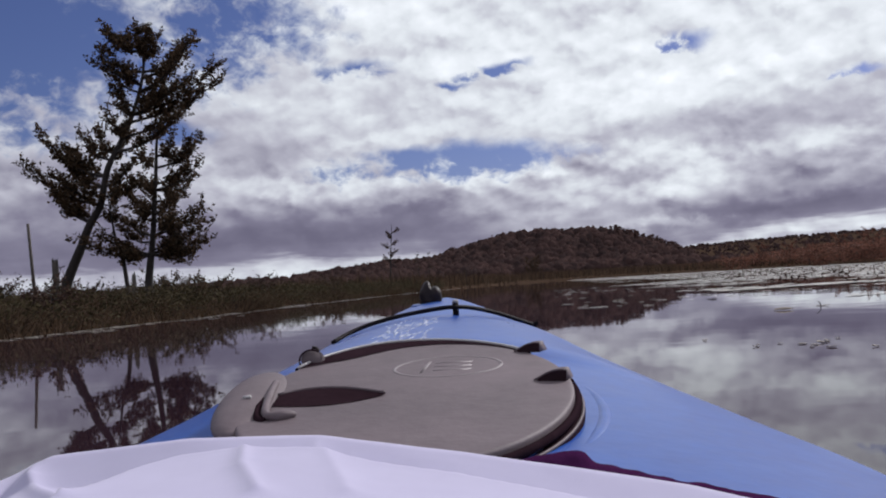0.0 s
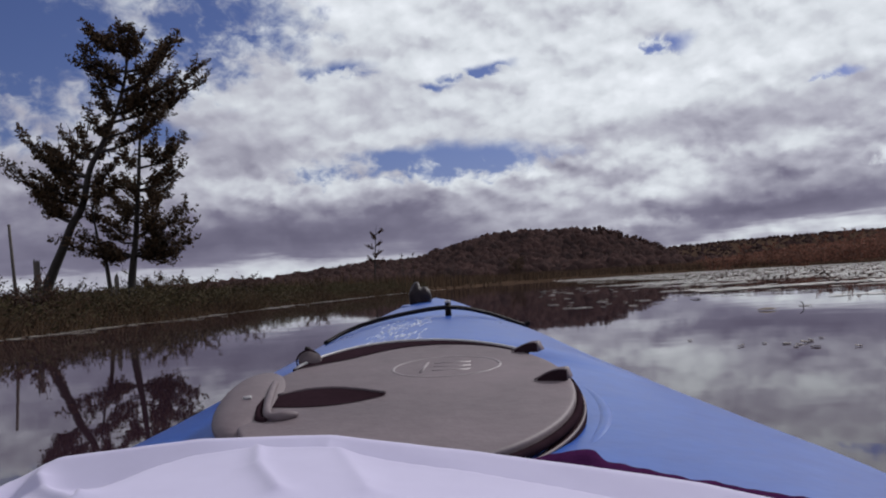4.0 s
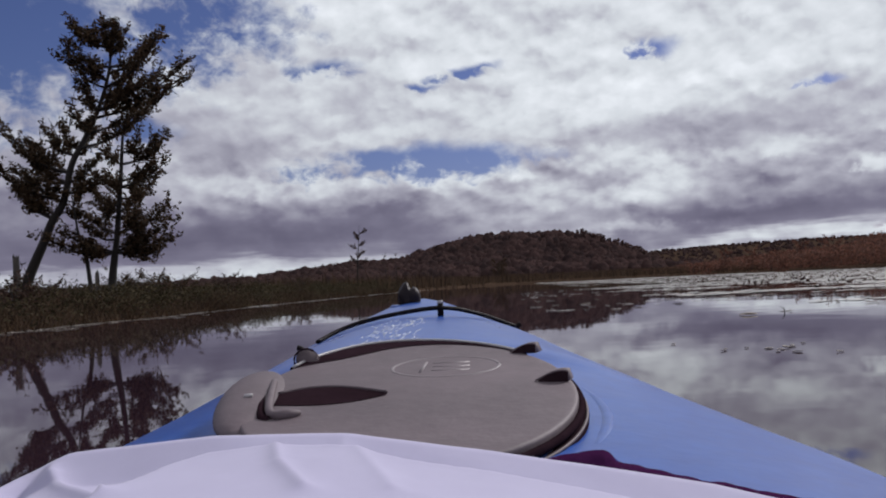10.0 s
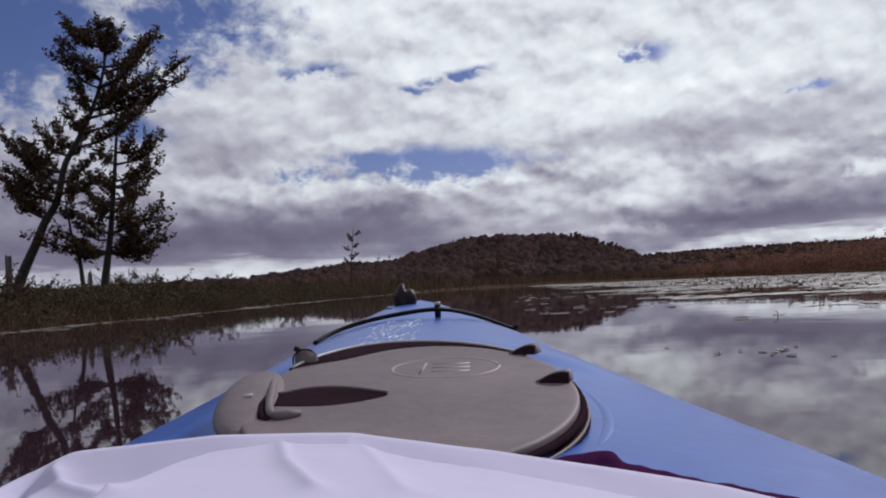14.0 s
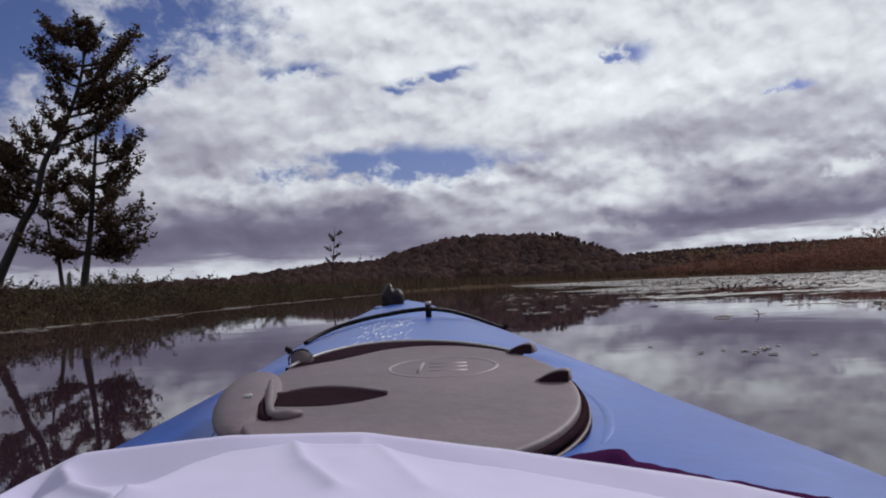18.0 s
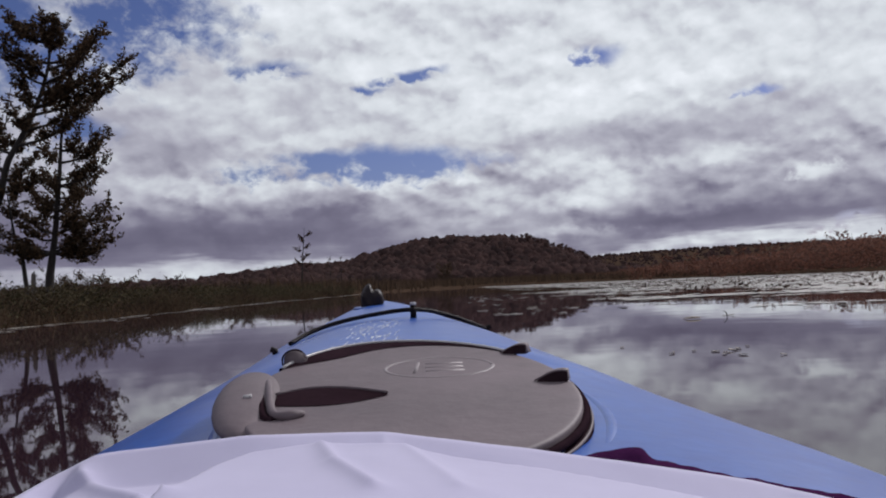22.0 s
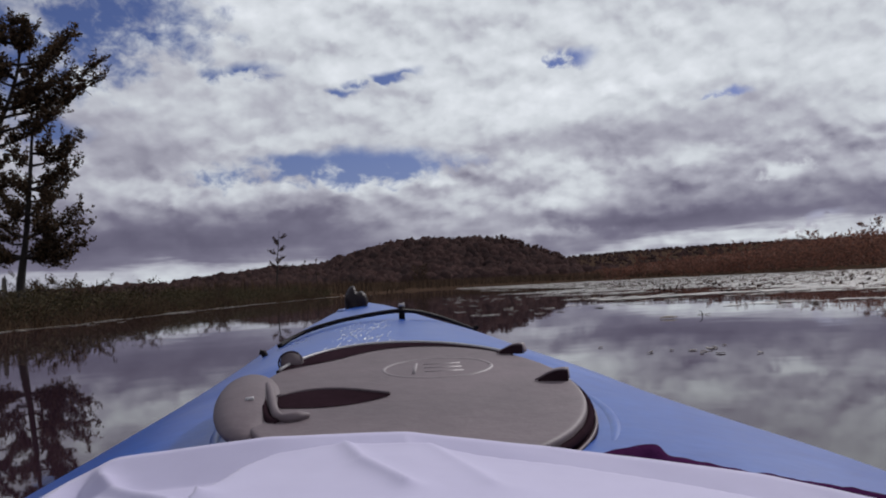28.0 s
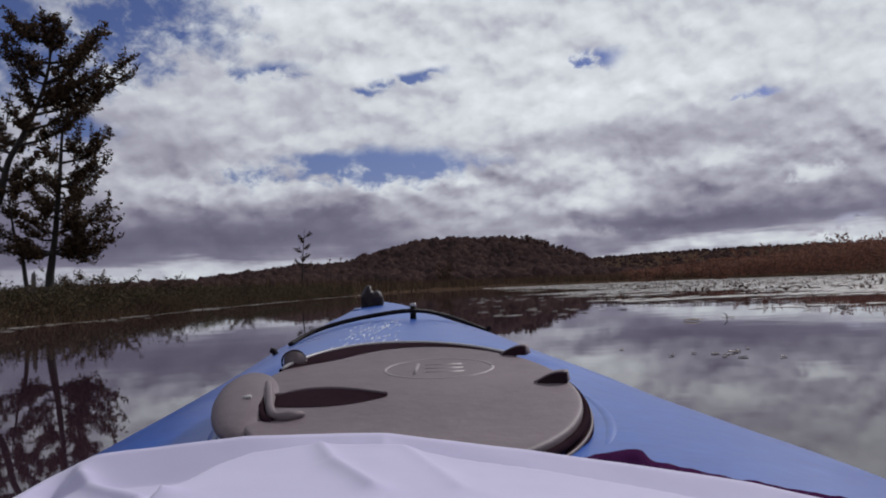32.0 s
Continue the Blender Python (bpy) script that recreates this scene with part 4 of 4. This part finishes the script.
def build_marsh():
    rng = np.random.default_rng(3)
    # sedge along the near bank
    near = scatter(rng, 90000, (-17, -5), (6, 70), lambda x, y: shore(x, y) > -0.15 and rng.uniform() < 1.2 / (0.5 + 0.28 * shore(x, y) + 0.012 * y))
    tall = 0.34 + 0.26 * np.array([noise.noise((p[0] * 0.5, p[1] * 0.25, 0)) for p in near])
    size = np.clip(tall, 0.15, 0.8) * rng.uniform(0.35, 1.15, len(near))
    ob = from_arrays("marsh_grass", *blades(near, size, rng.uniform(0.012, 0.032, len(near)), rng, 0.7), SEDGE)
    tagged(ob, "dense brown and green sedge along the near bank", "grass", kind="stuff")
    far = scatter(rng, 46000, (-90, 75), (60, 240), lambda x, y: shore(x, y) > -0.1 and (x < 12 or y > 120))
    size = (1.25 + 0.55 * np.array([noise.noise((p[0] * 0.12, p[1] * 0.06, 5)) for p in far])) * rng.uniform(0.7, 1.2, len(far))
    ob = from_arrays("far_marsh_grass", *blades(far, size, rng.uniform(0.06, 0.16, len(far)), rng, 0.15), SEDGE)
    tagged(ob, "tawny marsh grass across the far flats", "grass", kind="stuff")
    # low leafy plants in the near sedge
    spots = scatter(rng, 2300, (-17, -5), (9, 75), lambda x, y: shore(x, y) > 0.0 and rng.uniform() < 1.0 / (0.4 + 0.16 * shore(x, y) + 0.012 * y))
    mound = np.array([0.32 + 0.42 * max(-0.4, noise.noise((p[0] * 0.45, p[1] * 0.22, 4))) for p in spots])
    centres = np.concatenate([p + rng.normal(0, 1, (52, 3)) * [0.26, 0.26, 0.13] + [0, 0, h * rng.uniform(0.3, 1.2)] for p, h in zip(spots, mound)])
    ob = from_arrays("bank_weeds", *leaf_cloud(centres, 0.085, rng), WEED)
    tagged(ob, "low olive and brown leafy weeds along the bank", "weeds", kind="stuff")
    # thicket on the far bank
    spots = scatter(rng, 900, (38, 110), (30, 260), lambda x, y: 0.5 < shore(x, y) < 60 and x > 36)
    tops = np.array([2.0 + 1.4 * noise.noise((p[0] * 0.08, p[1] * 0.05, 9)) + 0.016 * max(0, p[0] - 40) for p in spots])
    centres = np.concatenate([p + np.stack([rng.normal(0, 1.3, 190), rng.normal(0, 1.3, 190), np.abs(rng.uniform(0, 1, 190)) ** 0.7 * max(0.6, h * (0.35 + 0.95 * min(1, max(0, (math.degrees(math.atan2(p[0], p[1])) - 12) / 11))))], 1) for p, h in zip(spots, tops)])
    ob = from_arrays("far_bank_thicket", *leaf_cloud(centres, 0.38, rng), RUST)
    tagged(ob, "russet autumn thicket along the far bank", "bushes", kind="stuff")


build_marsh()


def build_forest():
    rng = np.random.default_rng(8)
    spots, sizes = [], []
    while len(spots) < 10500:
        a, r = rng.uniform(-34, 33), rng.uniform(290, 680) if rng.uniform() < 0.66 else rng.uniform(900, 1550)
        x, y = r * math.sin(radians(a)), r * math.cos(radians(a))
        z = land(x, y)
        if z > 1.6:
            spots.append((x, y, z))
            sizes.append(rng.uniform(2.2, 4.6) * (1.0 if r < 800 else 0.85))
    # each crown is a rough dome of its own tint, with loose leaves round it
    ball = bmesh.new()
    bmesh.ops.create_icosphere(ball, subdivisions=2, radius=1)
    unit = np.array([v.co for v in ball.verts])
    sides = np.array([[v.index for v in f.verts] for f in ball.faces if f.calc_center_median().z > -0.35])
    ball.free()
    n, wide = len(spots), np.array(sizes)[:, None, None]
    grown = unit[None] * rng.uniform(0.86, 1.12, (n, len(unit), 1)) * wide * np.concatenate([np.full((n, 1, 2), 0.72), rng.uniform(0.7, 1.25, (n, 1, 1))], 2)
    crowns = (np.array(spots)[:, None, :] + grown).reshape(-1, 3)
    faces = (sides[None] + len(unit) * np.arange(n)[:, None, None]).reshape(-1, 3)
    ob = from_arrays("forest_crowns", crowns, faces, FOREST, True)
    tagged(ob, "rounded autumn tree crowns covering the hill", "forest", kind="stuff")
    shape = rng.normal(size=(n, 10, 3))
    shape /= np.linalg.norm(shape, axis=2)[:, :, None]
    shape[:, :, 2] = np.abs(shape[:, :, 2])
    leaves = (np.array(spots)[:, None, :] + shape * wide * [0.75, 0.75, 1.0]).reshape(-1, 3)
    ob = from_arrays("hill_forest", *leaf_cloud(leaves, 1.0, rng, 0.6, 1.0), FOREST)
    tagged(ob, "dense dark autumn forest covering the hills", "forest", kind="stuff")
    # conifers that stand out along the hill's shoulder
    verts = []
    for i in range(60):
        a = radians(rng.uniform(7.2, 11.6))
        r = rng.uniform(560, 640)
        x, y = r * math.sin(a), r * math.cos(a)
        z, h = land(x, y), rng.uniform(4.5, 7.5)
        k = rng.uniform(0, 1, 120)
        ring = (1 - k) * h * 0.20
        t = rng.uniform(0, 2 * np.pi, 120)
        verts.append(np.stack([x + ring * np.cos(t), y + ring * np.sin(t), z + k * h], 1))
    ob = from_arrays("ridge_conifers", *leaf_cloud(np.concatenate(verts), 1.4, rng, 0.3, 0.7), FOREST)
    tagged(ob, "dark pointed conifers along the ridge", "forest", kind="stuff")


build_forest()


def build_lily_pads():
    rng = np.random.default_rng(4)
    verts, faces = [], []

    def pad(x, y, r, tilt, turn, z=0.008):
        n = len(verts)
        ks = np.linspace(0.25, 2 * math.pi - 0.25, 8) + turn
        for k in ks:
            dx, dy = r * math.cos(k), r * math.sin(k)
            verts.append((x + dx, y + dy, z + max(0, tilt * (dx + r)) + 0.0008 * math.sin(3 * k)))
        faces.append(list(range(n, n + 8)))

    made = 0
    while made < 24000:
        y = 16 + 110 * rng.uniform() ** 1.4
        x = rng.uniform(2, 46)
        edge = 3.2 + 0.05 * y + 2.0 * noise.noise((0, y * 0.3, 1))
        patch = noise.noise((x * 0.05, y * 0.22, 2)) + 0.5 * noise.noise((x * 0.3, y * 0.5, 6))
        near = 15 + 0.05 * x + 4 * noise.noise((x * 0.12, 0, 4))
        if x < edge or shore(x, y) > -0.3 or y < near + (6 if patch < -0.25 else 0) or patch < -0.62 + 0.62 * (x < 9):
            continue
        pad(x, y, rng.uniform(0.11, 0.21), 0.12 * max(0.0, rng.uniform(-5.0, 1.0)), rng.uniform(0, 6.28))
        made += 1
    loose = 0
    while loose < 260:
        x, y = rng.uniform(0.5, 12), rng.uniform(11, 34)
        if noise.noise((x * 0.35, y * 0.35, 12)) > 0.12 and x > 0.06 * y:
            pad(x, y, rng.uniform(0.04, 0.10), 0.0, rng.uniform(0, 6.28))
            loose += 1
    # thin patches that drift out over the open water
    drift = 0
    while drift < 420:
        x, y = rng.uniform(2.5, 13), rng.uniform(7.5, 17)
        if noise.noise((x * 0.22, y * 0.7, 21)) > 0.22 and x > 0.28 * y:
            pad(x, y, rng.uniform(0.05, 0.12), 0.0, rng.uniform(0, 6.28))
            drift += 1
    for i in range(1500):
        y = 8 + 70 * rng.uniform() ** 1.2
        x = straight(LEFT_BANK, y) + abs(rng.normal(0, 0.30 + 0.5 * max(0, noise.noise((0, y * 0.35, 8))))) - 0.1
        pad(x, y, rng.uniform(0.05, 0.11), 0.0, rng.uniform(0, 6.28))
    clumps = []
    while len(clumps) < 900:
        y = 16 + 70 * rng.uniform() ** 1.3
        x = rng.uniform(4, 40)
        if x > 4.5 + 0.10 * y and shore(x, y) < -0.5 and y > 16 + 0.1 * x:
            clumps.append(np.array((x, y, 0.03)) + rng.normal(0, 1, (6, 3)) * [0.08, 0.08, 0.02])
    raised = from_arrays("withered_leaves", *leaf_cloud(np.concatenate(clumps), 0.10, rng, 0.3), WITHERED)
    tagged(raised, "dark withered leaves standing among the lily pads", "leaves", kind="stuff")
    ob = from_arrays("lily_pads", np.array(verts), np.array(faces), PAD)
    tagged(ob, "floating lily pads shining on the water", "lily pads", kind="stuff")


build_lily_pads()


def build_floating_leaves():
    """Single pads and curled leaves afloat on the open water."""
    rng = random.Random(17)
    spots = [(2.6, 8.2), (3.1, 8.6), (4.4, 9.6), (4.9, 9.9), (2.2, 11.5), (2.9, 12.2), (5.6, 12.4), (3.8, 14.0), (6.4, 14.6), (7.2, 15.5), (2.4, 16.4), (5.0, 11.0), (1.9, 14.2), (8.4, 16.8)]
    # a loose raft of torn scraps near the kayak
    for k in range(14):
        spots.append((1.62 + rng.gauss(0, 0.14), 4.75 + rng.gauss(0, 0.22)))
    for i, (x, y) in enumerate(spots):
        r = rng.uniform(0.045, 0.10) if y > 6.5 else rng.uniform(0.008, 0.026)
        curl = rng.uniform(0.1, 0.5) if i % 3 == 0 else rng.uniform(0.0, 0.12)
        squash, slant = rng.uniform(0.35, 1.0), rng.uniform(0, 6.28)
        rings = []
        for g in (1.0, 0.7, 0.35):
            ring = []
            for k in np.linspace(0.2, 2 * math.pi - 0.2, 16):
                q = r * g * (1 + 0.16 * math.sin(2 * k + i) + 0.10 * math.sin(5 * k + 2 * i))
                a, b = q * math.cos(k), squash * q * math.sin(k)
                ring.append(Vector((x + a * math.cos(slant) - b * math.sin(slant), y + a * math.sin(slant) + b * math.cos(slant), 0.006 + curl * r * g * g * max(0, math.sin(k + i)) + 0.001 * (1 - g))))
            rings.append(ring)
        bm = loft(rings, False)
        ob = from_bm("floating_leaf", bm, AFLOAT)
        thick = ob.modifiers.new("thickness", "SOLIDIFY")
        thick.thickness = 0.003
        if y > 6.5:
            tagged(ob, "curled lily leaf afloat on open water" if i % 3 == 0 else "flat lily leaf afloat on open water", "lily leaf", "leaves afloat")
        else:
            tagged(ob, "torn scrap of withered leaf afloat on the water", "leaf scrap", "leaf scraps afloat")
    # reed stems that stick out of the water
    for x, y, h in ((3.0, 8.4, 0.06), (6.0, 13.0, 0.12), (7.8, 14.0, 0.11)):
        base = Vector((x, y, -0.2))
        ob = from_bm("reed_stem", tube(arc([base, base + Vector((0.01, 0, 0.2)), base + Vector((0.0, 0, 0.2 + h * 0.7)), base + Vector((-0.03, 0, 0.2 + h))], 10), [0.004] * 8 + [0.003, 0.002, 0.001], 6), BARK)
        tagged(ob, "bent dark reed stem standing in the water", "reed", "reed stems")
    # one long stem bent over into a bow
    base = Vector((5.8, 14.0, -0.2))
    bow = [base, base + Vector((0.0, 0, 0.21)), base + Vector((0.07, 0.02, 0.27)), base + Vector((0.18, 0.03, 0.285)), base + Vector((0.29, 0.02, 0.26)), base + Vector((0.36, 0.0, 0.195))]
    ob = from_bm("bowed_reed", tube(arc(bow, 20), 0.005, 6), BARK)
    tagged(ob, "dark reed bowed over until its tip meets the water", "reed", "reed stems")


build_floating_leaves()
